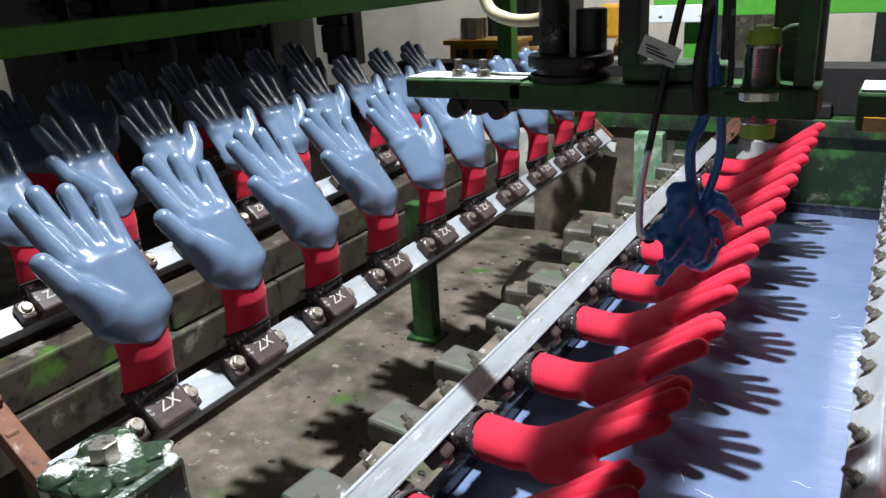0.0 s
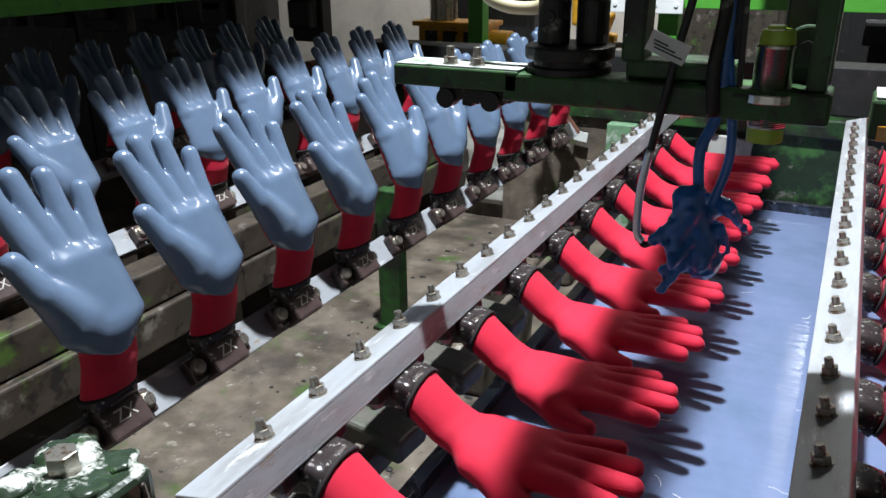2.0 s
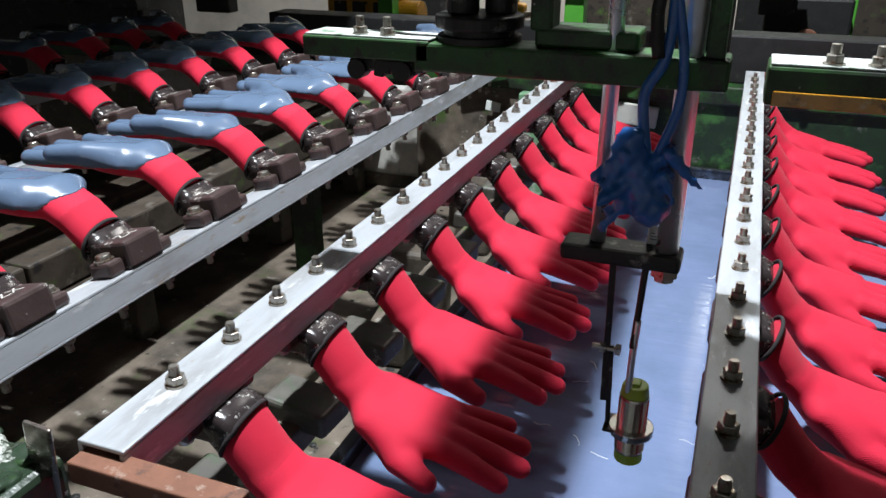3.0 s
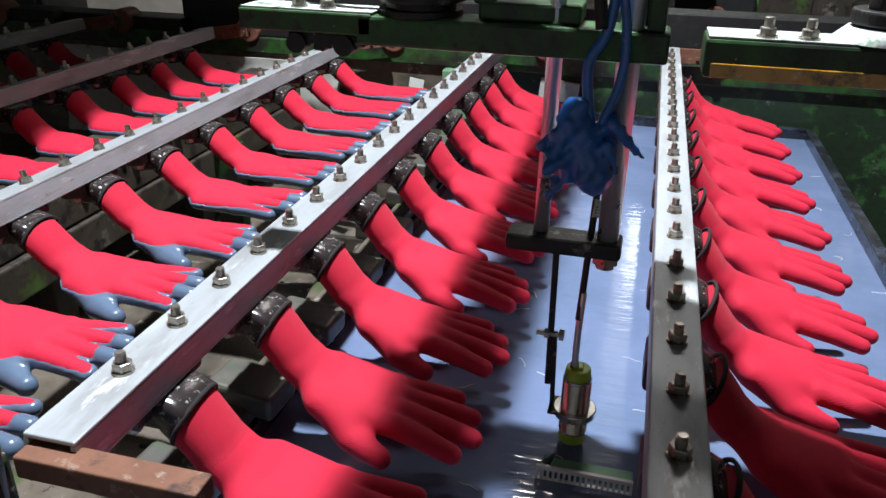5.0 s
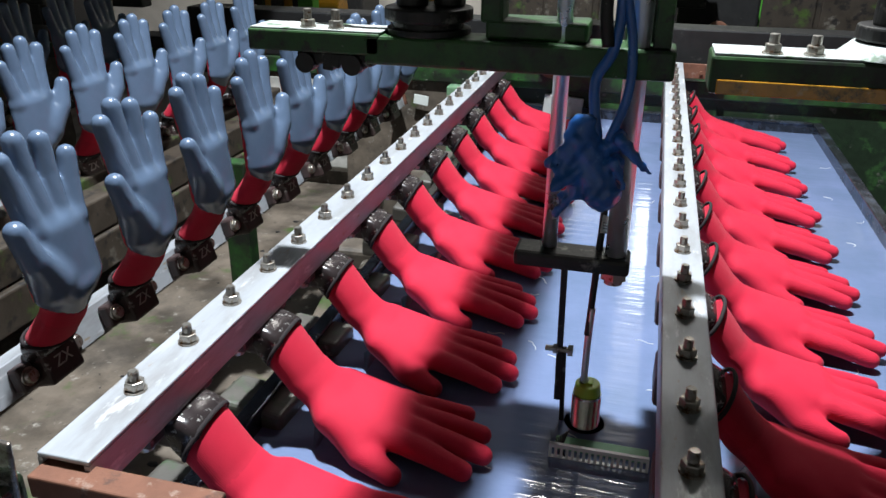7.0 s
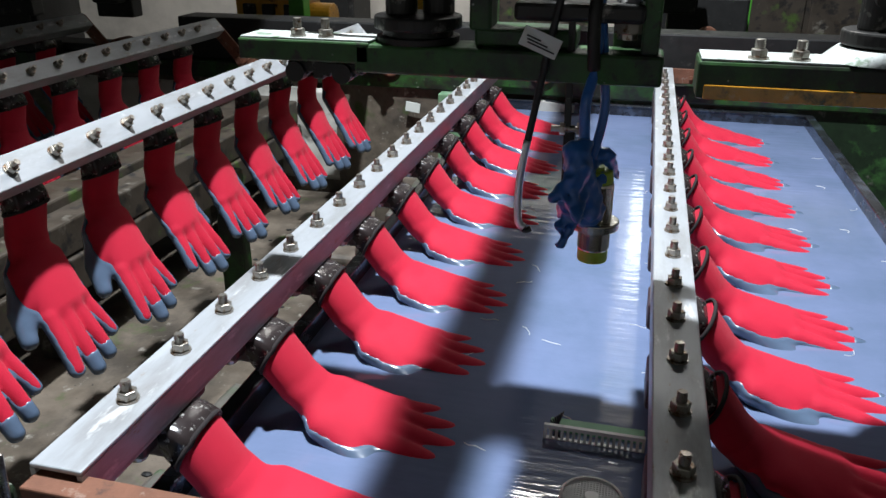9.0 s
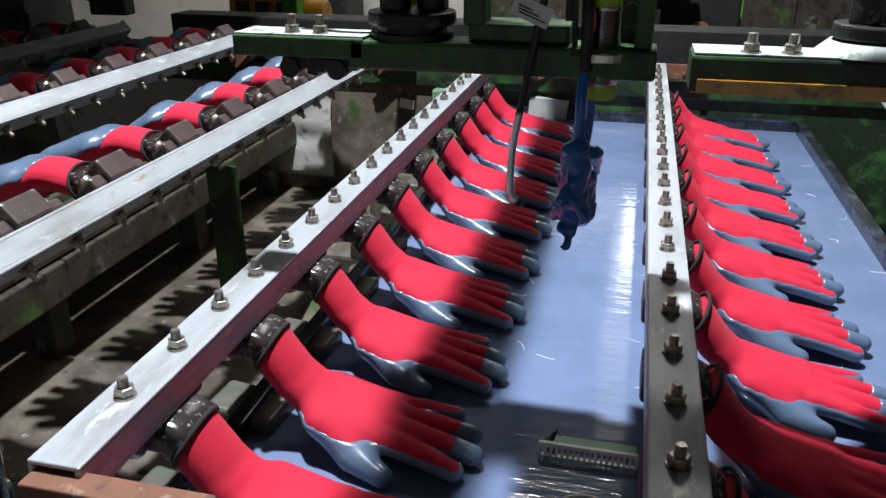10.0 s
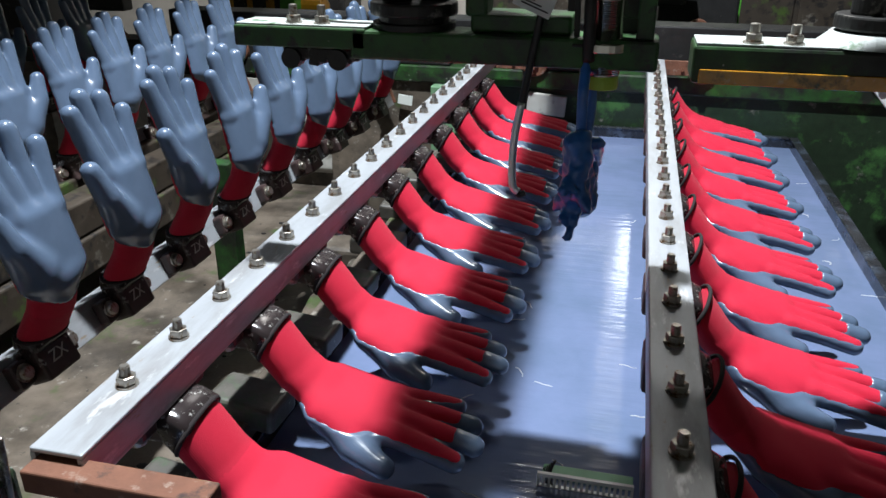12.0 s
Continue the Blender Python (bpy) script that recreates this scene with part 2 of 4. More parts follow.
def bath_material():
    m = mat("latex_bath_surface", (0.155, 0.20, 0.335), 0.07, tone=0.05, detail_scale=12, spots=(((0.11, 0.155, 0.25), 5, 0.45, 0.15),))
    n, l = m.node_tree.nodes, m.node_tree.links
    bs = n["Principled BSDF"]
    tc = n.new("ShaderNodeTexCoord")
    t = n.new("ShaderNodeTexNoise")
    t.inputs["Scale"].default_value = 13
    t.inputs["Detail"].default_value = 4
    l.new(tc.outputs["Object"], t.inputs["Vector"])
    t2 = n.new("ShaderNodeTexNoise")
    t2.inputs["Scale"].default_value = 1.0
    mp = n.new("ShaderNodeMapping")
    mp.inputs["Scale"].default_value = (14, 75, 1)
    l.new(tc.outputs["Object"], mp.inputs["Vector"])
    l.new(mp.outputs["Vector"], t2.inputs["Vector"])
    rip = n.new("ShaderNodeBump")
    rip.inputs["Strength"].default_value = 0.28
    rip.inputs["Distance"].default_value = 0.0025
    l.new(t2.outputs["Fac"], rip.inputs["Height"])
    b = n.new("ShaderNodeBump")
    l.new(rip.outputs["Normal"], b.inputs["Normal"])
    b.inputs["Strength"].default_value = 0.07
    b.inputs["Distance"].default_value = 0.004
    l.new(t.outputs["Fac"], b.inputs["Height"])
    l.new(b.outputs["Normal"], bs.inputs["Normal"])
    return m


BATH = bath_material()


# ---------- measures of the line ----------
PITCH = 0.411         # between the turning axes of two rails
FORMER_STEP = 0.15    # between two formers on a rail
AXIS_X, AXIS_Z = 0.104, -0.035
RAIL_X = -0.104       # rail's middle from its turning axis
N_FORMERS = 10
Y0, Y1 = -0.083, 1.545


# ---------- the glove's form ----------
def capsule(P, a, b, ra, rb, squash=(1, 1, 1)):
    s = np.array(squash)
    a, b, Q = np.array(a) * s, np.array(b) * s, P * s
    d = b - a
    t = np.clip(((Q - a) @ d) / (d @ d), 0, 1)
    return np.linalg.norm(Q - a - t[..., None] * d, axis=-1) - (ra + (rb - ra) * t)


def blend(a, b, k):
    h = np.clip(0.5 + 0.5 * (b - a) / k, 0, 1)
    return b * (1 - h) + a * h - k * h * (1 - h)


# places from the rail at rest: x across, z up; thumb towards -y
CUFF0, CUFF_DIR = np.array((0.023, 0, -0.059)), np.array((0.60, 0, -0.80))
HEM0, HEM_DIR = np.array((0.031, 0, -0.067)), np.array((0.90, 0, -0.436))  # the hem stands steeper than the cuff
FINGERS = [  # knuckle, middle, tip, radii
    ((0.156, -0.030, -0.1385), (0.195, -0.0375, -0.1445), (0.226, -0.0435, -0.1515), 0.0126, 0.0100),
    ((0.161, -0.010, -0.1375), (0.204, -0.0140, -0.1435), (0.240, -0.0165, -0.1510), 0.0126, 0.0100),
    ((0.158, 0.011, -0.1375), (0.199, 0.0130, -0.1435), (0.233, 0.0145, -0.1510), 0.0123, 0.0097),
    ((0.150, 0.031, -0.1385), (0.183, 0.0370, -0.1440), (0.211, 0.0425, -0.1500), 0.0114, 0.0090),
]
THUMB = ((0.096, -0.026, -0.132), (0.127, -0.051, -0.148), (0.162, -0.063, -0.155), 0.0172, 0.0105)


def centre_z(x):
    return np.interp(x, (0.02, 0.05, 0.08, 0.115, 0.15, 0.175, 0.215, 0.25), (-0.058, -0.099, -0.1235, -0.132, -0.1365, -0.1395, -0.146, -0.153))


def glove_field(P):
    d = capsule(P, CUFF0 - CUFF_DIR * 0.03, (0.053, 0, -0.0985), 0.0205, 0.0196, (1, 0.655, 1))
    d = np.minimum(d, capsule(P, (0.053, 0, -0.0985), (0.078, 0, -0.1195), 0.0196, 0.0194, (1, 0.64, 1)))
    d = blend(d, capsule(P, (0.086, 0.0, -0.1235), (0.146, 0.001, -0.1365), 0.0190, 0.0172, (1, 0.405, 1)), 0.010)
    for k, m, t, r0, r1 in FINGERS:
        f = np.minimum(capsule(P, k, m, r0, (r0 + r1) / 2), capsule(P, m, t, (r0 + r1) / 2, r1))
        d = blend(d, f, 0.006)
    k, m, t, r0, r1 = THUMB
    d = blend(d, np.minimum(capsule(P, k, m, r0, 0.0132), capsule(P, m, t, 0.0132, r1)), 0.012)
    return d


def glove_surface(grow=0.0, step=0.003):
    xs, ys, zs = np.arange(-0.009, 0.27, step), np.arange(-0.099, 0.084, step), np.arange(-0.186, -0.005, step)
    G = np.stack(np.meshgrid(xs, ys, zs, indexing="ij"), -1)
    D = glove_field(G) - grow
    cut = -((G - CUFF0) @ CUFF_DIR)
    if grow == 0.0:
        D = np.maximum(D, -((G - HEM0) @ HEM_DIR))
    else:  # the film covers the palm, the sides and the tips
        low = np.minimum(G[..., 2] - centre_z(G[..., 0]) - 0.0035, 0.219 - G[..., 0] + 0.5 * np.maximum(np.abs(G[..., 1]) - 0.02, 0))
        start = 0.066 + 0.24 * np.abs(G[..., 1]) - (-cut)
        D = np.maximum(np.maximum(D, low), start)
    return nets(G, D)


def nets(G, D):
    """Surface nets over a field on a grid. Returns points and quads."""
    S = D < 0
    nx, ny, nz = S.shape
    acc, cnt = np.zeros((nx - 1, ny - 1, nz - 1, 3)), np.zeros((nx - 1, ny - 1, nz - 1))
    corners = [(i, j, k) for i in (0, 1) for j in (0, 1) for k in (0, 1)]
    for a in corners:
        for ax in range(3):
            if a[ax]:
                continue
            b = list(a)
            b[ax] = 1
            sa = tuple(slice(o, o + n - 1) for o, n in zip(a, (nx, ny, nz)))
            sb = tuple(slice(o, o + n - 1) for o, n in zip(b, (nx, ny, nz)))
            hit = S[sa] != S[sb]
            t = np.where(hit, D[sa] / np.where(hit, D[sa] - D[sb], 1), 0)
            p = G[sa] + t[..., None] * (G[sb] - G[sa])
            acc += np.where(hit[..., None], p, 0)
            cnt += hit
    live = cnt > 0
    idx = -np.ones(live.shape, int)
    idx[live] = np.arange(live.sum())
    pts = acc[live] / cnt[live][:, None]
    quads = []
    for ax in range(3):
        u, v = (ax + 1) % 3, (ax + 2) % 3
        n = [slice(1, -1)] * 3
        lo, hi = list(n), list(n)
        lo[ax], hi[ax] = slice(0, -1), slice(1, None)
        change = S[tuple(lo)] != S[tuple(hi)]
        out = S[tuple(lo)]
        where = np.argwhere(change)
        for w in where:
            c = w.copy()
            c[u] += 1
            c[v] += 1
            e = [c.copy() for _ in range(4)]
            e[1][u] -= 1
            e[2][u] -= 1
            e[2][v] -= 1
            e[3][v] -= 1
            q = [idx[tuple(x)] for x in e]
            if min(q) < 0:
                continue
            quads.append(q if out[tuple(w)] else q[::-1])
    return pts, np.array(quads)


def piece(name, pts, quads, keep, material, mirror=False):
    qs = quads[keep]
    used = np.unique(qs)
    back = -np.ones(len(pts), int)
    back[used] = np.arange(len(used))
    p = pts[used] - np.array((AXIS_X, 0, AXIS_Z))
    q = back[qs]
    if mirror:
        p = p * np.array((1, -1, 1))
        q = q[:, ::-1]
    me = bpy.data.meshes.new(name)
    me.from_pydata(p.tolist(), [], q.tolist())
    me.polygons.foreach_set("use_smooth", [True] * len(me.polygons))
    me.materials.append(material)
    me.validate()
    return me


def hem_mesh(mirror):
    bm = B()
    side, n = Vector(HEM_DIR).cross(Vector((0, 1, 0))), 36
    ring = []
    c0 = Vector(HEM0) - Vector((AXIS_X, 0, AXIS_Z))
    for i in range(n):
        a = 2 * math.pi * i / n
        u = math.cos(a) * Vector((0, 1, 0)) * 0.0314 + math.sin(a) * side * 0.0232
        ring.append([bm.verts.new(c0 + u * (1 + 0.075 * math.cos(b)) + Vector(HEM_DIR) * 0.0022 * math.sin(b)) for b in [2 * math.pi * j / 6 for j in range(6)]])
    for i in range(n):
        for j in range(6):
            bm.faces.new((ring[i][j], ring[(i + 1) % n][j], ring[(i + 1) % n][(j + 1) % 6], ring[i][(j + 1) % 6]))
    bmesh.ops.recalc_face_normals(bm, faces=bm.faces[:])
    return finish(bm, "hem", HEM, True)


def glove_meshes():
    pts, quads = glove_surface()
    mid = pts[quads].mean(1)
    along = (mid - CUFF0) @ CUFF_DIR
    cuff = (along < 0.052) & (mid[:, 0] < 0.09)
    fat, fq = glove_surface(0.0009)
    out = []
    for mirror in (False, True):
        out.append(dict(
            cuff=piece("cuff", pts, quads, cuff, CUFF, mirror), knit=piece("knit_body", pts, quads, ~cuff, RED, mirror),
            film=piece("latex_coating", fat, fq, np.ones(len(fq), bool), LATEX, mirror), hem=hem_mesh(mirror)))
    return out


GLOVE = glove_meshes()


# ---------- former, rail and bolts, all measured from the turning axis ----------
def shifted(bm):
    bmesh.ops.translate(bm, vec=(-AXIS_X, 0, -AXIS_Z), verts=bm.verts[:])
    return bm


def loft(bm, rings, square=0.5):
    """Rounded boxes along a line: rings of (centre, across, depth direction, half width, half depth)."""
    made = []
    n = 20
    for c, d, w, h in rings:
        c, d = Vector(c), Vector(d).normalized()
        ring = []
        for i in range(n):
            a = 2 * math.pi * i / n
            ca, sa = math.cos(a), math.sin(a)
            ring.append(bm.verts.new(c + Vector((0, 1, 0)) * w * math.copysign(abs(ca) ** square, ca) + d * h * math.copysign(abs(sa) ** square, sa)))
        made.append(ring)
    for r0, r1 in zip(made, made[1:]):
        for i in range(n):
            bm.faces.new((r0[i], r0[(i + 1) % n], r1[(i + 1) % n], r1[i]))
    bm.faces.new(made[0])
    bm.faces.new(made[-1][::-1])
    bmesh.ops.recalc_face_normals(bm, faces=bm.faces[:])
    return bm


def former_meshes():
    up = (0, 0, 1)
    tilt = Vector(CUFF_DIR).cross(Vector((0, 1, 0)))
    mouth = Vector(HEM_DIR).cross(Vector((0, 1, 0)))
    neck = shifted(loft(B(), [((-0.002, 0, -0.0510), up, 0.0255, 0.0120), ((0.010, 0, -0.0525), up, 0.0262, 0.0142), ((0.021, 0, -0.0590), mouth, 0.0272, 0.0175),
                             ((0.0312, 0, -0.0668), mouth, 0.0282, 0.0190), ((0.034, 0, -0.0690), mouth, 0.0232, 0.0150), ((0.048, 0, -0.092), tilt, 0.016, 0.010)], 0.40))
    foot = B()
    box(foot, (-0.022, -0.026, -0.0705), (0.020, 0.026, -0.039), 0.004)
    box(foot, (-0.016, 0.022, -0.053), (0.014, 0.047, -0.039), 0.004)
    clamp = B()
    box(clamp, (-0.016, -0.049, -0.056), (0.014, -0.027, -0.039), 0.004)
    heads = []
    for y in (-0.0375, 0.0375):
        b = B()
        tube(b, (0, y, -0.0535 if y > 0 else -0.0565), (0, y, -0.060 if y > 0 else -0.063), 0.0085, 0.0075, seg=14, bevel=0.0012)
        tube(b, (0, y, -0.0515), (0, y, -0.0545 if y > 0 else -0.0575), 0.0105, seg=16)
        heads.append(shifted(b))
    txt = bpy.data.curves.new("mark", "FONT")
    txt.body, txt.size, txt.align_x, txt.align_y = "ZX", 0.019, "CENTER", "CENTER"
    txt.extrude = 0.0003
    tmp = bpy.data.objects.new("mark", txt)
    me = bpy.data.meshes.new_from_object(tmp)
    me.transform(Matrix.Translation((0.0 - AXIS_X, 0, -0.0707 - AXIS_Z)) @ pose(0, 0, 0, 180, 0, 90))
    me.materials.clear()
    me.materials.append(MARK)
    bpy.data.objects.remove(tmp)
    return dict(neck=finish(neck, "neck", FORMER, True), foot=finish(shifted(foot), "foot", BROWN), clamp=finish(shifted(clamp), "clamp_wedge", BROWN),
                head_a=finish(heads[0], "bolt_head", STEEL), head_b=finish(heads[1], "bolt_head", STEEL), mark=me)


FORMER_PARTS = former_meshes()


def nut_mesh():
    b = B()
    tube(b, (0, 0, -0.008), (0, 0, -0.0062), 0.0088, seg=18)
    tube(b, (0, 0, -0.0062), (0, 0, 0.0008), 0.0078, seg=6, bevel=0.0008)
    tube(b, (0, 0, 0.0008), (0, 0, 0.0095), 0.0039, 0.0035, seg=10)
    for i in range(5):
        tube(b, (0, 0, 0.0018 + i * 0.0015), (0, 0, 0.0025 + i * 0.0015), 0.0043, seg=10)
    return finish(shifted(b), "bolt_nut", STEEL)


NUT = nut_mesh()


def rail_mesh():
    b = B()
    w, t, top, bot = 0.0205, 0.004, -0.008, -0.039
    box(b, (-w, Y0, top - t), (w, Y1, top), 0.0012)
    box(b, (-w, Y0, bot), (w, Y1, bot + t), 0.0012)
    box(b, (w - t, Y0, bot + t), (w, Y1, top - t))
    box(b, (-w, Y0, bot + t), (-w + t, Y1, top - t))
    return finish(shifted(b), "rail_tube", ALU)


def arm_mesh(y):
    b = B()
    d, low = (0.011, -0.034) if y < 0 else (0.003, -0.046)
    box(b, (-0.018, y - d, low), (0.118, y + d, -0.016 if y < 0 else -0.010), 0.0015)
    tube(b, (AXIS_X, y - 0.012, AXIS_Z), (AXIS_X, y + 0.008, AXIS_Z), 0.009, seg=16, bevel=0.001)
    tube(b, (0.065, y - 0.008, AXIS_Z + 0.004), (0.065, y + 0.004, AXIS_Z + 0.004), 0.0045, seg=10)
    return finish(shifted(b), "crank_arm", RUST)


RAIL = rail_mesh()
ARMS = [arm_mesh(Y0 - 0.004), arm_mesh(Y1 + 0.004)]
ROWS = []


def end_plate_mesh():
    b = B()
    box(b, (-0.040, Y0 - 0.026, -0.045), (-0.016, Y0 - 0.022, 0.020), 0.002, pose(0, 0, 0, 0, 5, 0))
    return finish(shifted(b), "end_plate", STOP)


END_PLATE = end_plate_mesh()


def make_row(k, coated, mirror_from, shift=0.0):
    """One turning rail with its formers and gloves; k counts axes from the dipping rail."""
    x = AXIS_X + k * PITCH + (0.003 if k < 0 else 0)
    base = pose(x, shift, AXIS_Z - (0.005 if k < 0 else 0))
    rail = thing("former_rail", "square aluminium rail on rusted crank arms carrying glove formers", "conveyor rail", "turning former rails", at=base)
    part("rail_tube", RAIL, ALU, rail, "worn aluminium square tube")
    for a in ARMS:
        part("crank_arm", a, RUST, rail, "rusted flat crank arm")
    part("end_plate", END_PLATE, STOP, rail, "thin steel end plate")
    gloves = []
    for j in range(N_FORMERS):
        y = 0.0375 + FORMER_STEP * j
        at = Matrix.Translation((0, y, 0))
        seat = at if k < 1 else Matrix.Translation((0.006, y, 0.003))  # gloves of the last rail sit further out
        f = part("former_foot", FORMER_PARTS["foot"], BROWN, rail, "brown moulded former foot splashed with latex")
        f.matrix_basis = at
        for nm, key, lab in (("neck", "neck", "dark glossy former neck"), ("clamp_wedge", "clamp", ""), ("bolt_head", "head_a", ""), ("bolt_head", "head_b", ""), ("size_mark", "mark", "white painted size mark")):
            part(nm, FORMER_PARTS[key], BROWN, f, lab)
        for s in (-0.0375, 0.0375):
            q = part("bolt_nut", NUT, STEEL, rail)
            q.matrix_basis = Matrix.Translation((0, y + s, 0)) @ Matrix.Translation((RAIL_X, 0, -AXIS_Z)) @ pose(0, 0, 0, 0, 0, (j * 47 + s * 900) % 60) @ Matrix.Translation((-RAIL_X, 0, AXIS_Z))
        g = GLOVE[1 if j >= mirror_from else 0]
        lab = "red knit work glove with wet blue-grey latex palm on a former" if coated else "red knit work glove on a former above the latex bath"
        gl = thing("glove", lab, "glove", "gloves on the formers", at=base @ seat)
        part("knit_body", g["knit"], RED, gl, "bright red knitted body")
        part("cuff", g["cuff"], CUFF, gl, "ribbed red knit cuff")
        part("hem", g["hem"], HEM, gl, "black overlocked hem")
        film = part("latex_coating", g["film"], LATEX, gl, "glossy blue-grey latex film")
        gloves.append((gl, film, base @ seat))
    ROWS.append((rail, gloves, base, coated))


make_row(-1, True, 4)
make_row(-2, True, 3)
make_row(-3, True, 3)
make_row(0, False, 99)
make_row(1, False, 99, 0.015)


# ---------- setting ----------
def structure():
    b = B()
    box(b, (-6, -3, -0.95), (6, 6, -0.9))
    solid("floor", b, FLOORM, "dark stained factory floor", "floor", "structure")
    for nm, lo, hi in (("wall_north", (-6, 4.6, -0.9), (6, 4.8, 3.2)), ("wall_south", (-6, -3.2, -0.9), (6, -3.0, 3.2)),
                       ("wall_west", (-6.2, -3, -0.9), (-6.0, 4.6, 3.2)), ("wall_east", (6.0, -3, -0.9), (6.2, 4.6, 3.2))):
        b = B()
        box(b, lo, hi)
        solid(nm, b, WALL, "pale plastered factory wall", "wall", "structure")
    b = B()
    box(b, (-6.2, -3.2, 3.2), (6.2, 4.8, 3.3))
    solid("ceiling", b, CEIL, "dark sheet metal roof", "ceiling", "structure")
    # Unseen sheets added to keep far light off the bath; gap for the window.
    for x0, x1 in ((-3.0, 0.33), (0.50, 3.0)):
        b = B()
        box(b, (x0, 2.84, 0.62), (x1, 2.86, 3.2))
        solid("ceiling_baffle", b, CEIL, "unseen dark sheet added to block far light from the bath", "baffle", "structure")
    # drip trough under the turning rails
    b = B()
    box(b, (-1.9, -0.6, -0.47), (-0.06, 1.62, -0.42))
    solid("trough_floor", b, CONC, "wet concrete trough floor stained with grease and latex", "trough floor", "structure")
    b = B()
    for _ in range(150):
        x, y, s = random.uniform(-0.5, -0.08), random.uniform(-0.1, 1.5), random.uniform(0.002, 0.007)
        q = bmesh.ops.create_icosphere(b, subdivisions=1, radius=s)
        for v in q["verts"]:
            v.co = Vector((v.co.x * random.uniform(0.8, 1.8), v.co.y, v.co.z * 0.45)) + Vector((x, y, -0.4195))
    solid("grease_crumbs", b, BLACK, "black crumbs of grease on the trough floor", "debris", "stuff")
    b = B()
    box(b, (-0.06, 1.60, -0.9), (1.4, 1.66, -0.10))
    solid("frame_back_plate", b, GREENBLACK, "black-green machine plate behind the tank", "machine plate", "structure")
    b = B()
    box(b, (-1.9, 1.60, -0.9), (-0.06, 1.68, -0.10))
    solid("trough_end_wall", b, CONC, "stained concrete end wall of the trough", "wall", "structure")
    b = B()
    box(b, (-0.058, -0.6, -0.9), (-0.025, 1.60, -0.40), 0.004)
    solid("trough_side_wall", b, CONC, "low stained concrete side of the trough", "wall", "structure")


structure()


def window():
    w = thing("window_1", "bright daylight window high in the far wall", "window", kind="structure")
    b = B()
    for lo, hi in (((0.34, 4.575, 1.02), (0.38, 4.60, 1.78)), ((0.52, 4.575, 1.02), (0.56, 4.60, 1.78)), ((0.38, 4.575, 1.02), (0.52, 4.60, 1.06)), ((0.38, 4.575, 1.74), (0.52, 4.60, 1.78))):
        box(b, lo, hi)
    part("window_frame", b, WHITEP, w)
    for i in range(3):
        b = B()
        box(b, (0.382, 4.588, 1.062 + 0.228 * i), (0.518, 4.598, 1.062 + 0.228 * i + 0.205))
        part("pane", b, DAYLIGHT, w, "glowing daylight pane")


window()


def boards():
    """Stepped boards on the far side of the trough."""
    t = thing("trough_boarding", "old splashed boards lining the side of the trough", "boarding", kind="structure")
    levels = [(-0.56, -0.282, -0.215), (-0.575, -0.212, -0.15)]
    for i, (x, lo, hi) in enumerate(levels):
        y = -0.5
        while y < 1.58:
            n = min(1.585, y + 0.8 + 0.35 * ((i * 37 + int(y * 100)) % 7) / 7)
            b = B()
            box(b, (x - 0.05 - 0.004 * ((i + int(y * 50)) % 3), y + 0.002, lo), (x + 0.004 * ((i * 3 + int(y * 40)) % 3), n - 0.002, hi), 0.004)
            part("board", b, LEDGE, t)
            y = n
    b = B()
    box(b, (-0.72, -0.5, -0.2), (-0.64, 1.585, -0.14), 0.004)
    part("cap_board", b, LEDGE, t)
    for y in (-0.45, 0.1, 0.62, 1.12, 1.53):
        b = B()
        box(b, (-0.66, y - 0.025, -0.42), (-0.612, y + 0.025, -0.2), 0.004)
        part("bearer", b, LEDGE, t)


boards()


def end_beams():
    b = B()
    box(b, (-1.9, 1.585, -0.10), (1.3, 1.70, -0.055), 0.004)
    solid("cross_beam", b, GREEN, "grimy green steel cross beam behind the rails", "steel beam", "structure")
    b = B()
    box(b, (-0.95, 1.64, -0.055), (1.6, 1.74, 0.06), 0.004)
    box(b, (-1.9, 1.64, -0.055), (-0.95, 1.74, -0.03), 0.004)
    guide = solid("chain_guide", b, BLACK, "black greasy chain guide along the rail ends", "chain guide", "structure")
    b = B()
    box(b, (-0.415, 0.838, -0.42), (-0.365, 0.872, -0.115), 0.003)
    box(b, (-0.425, 0.825, -0.42), (-0.355, 0.885, -0.412), 0.001)
    solid("trough_post", b, GREEN, "short green steel post standing in the trough", "steel post")
    # blocks standing in the trough by the bath
    for x, y, w, h in ((-0.20, 1.0, 0.11, 0.12), (-0.15, 0.74, 0.08, 0.08), (-0.18, 1.28, 0.10, 0.16), (-0.13, 0.88, 0.06, 0.10)):
        b = B()
        box(b, (x - w / 2, y - w * 0.8, -0.42), (x + w / 2, y + w * 0.8, -0.42 + h), 0.012, pose(0, 0, 0, 0, 3, 9), 3)
        solid("concrete_lump", b, CONC, "lump of latex-splashed concrete in the trough", "concrete block")
    t = thing("drip_ledge", "splashed concrete ledge with drip blocks beside the bath", "ledge")
    b = B()
    box(b, (-0.03, -0.2, -0.20), (0.0, 1.55, -0.165), 0.003)
    part("ledge_bar", b, CONC, t)
    for i in range(11):
        y = 0.05 + 0.15 * i
        b = B()
        box(b, (-0.05, y - 0.028, -0.175), (0.030, y + 0.028, -0.145), 0.006, pose(0, 0, 0, 0, 4, (i * 23) % 11 - 5), 3)
        part("drip_block", b, LUMP, t)
    return guide


GUIDE = end_beams()


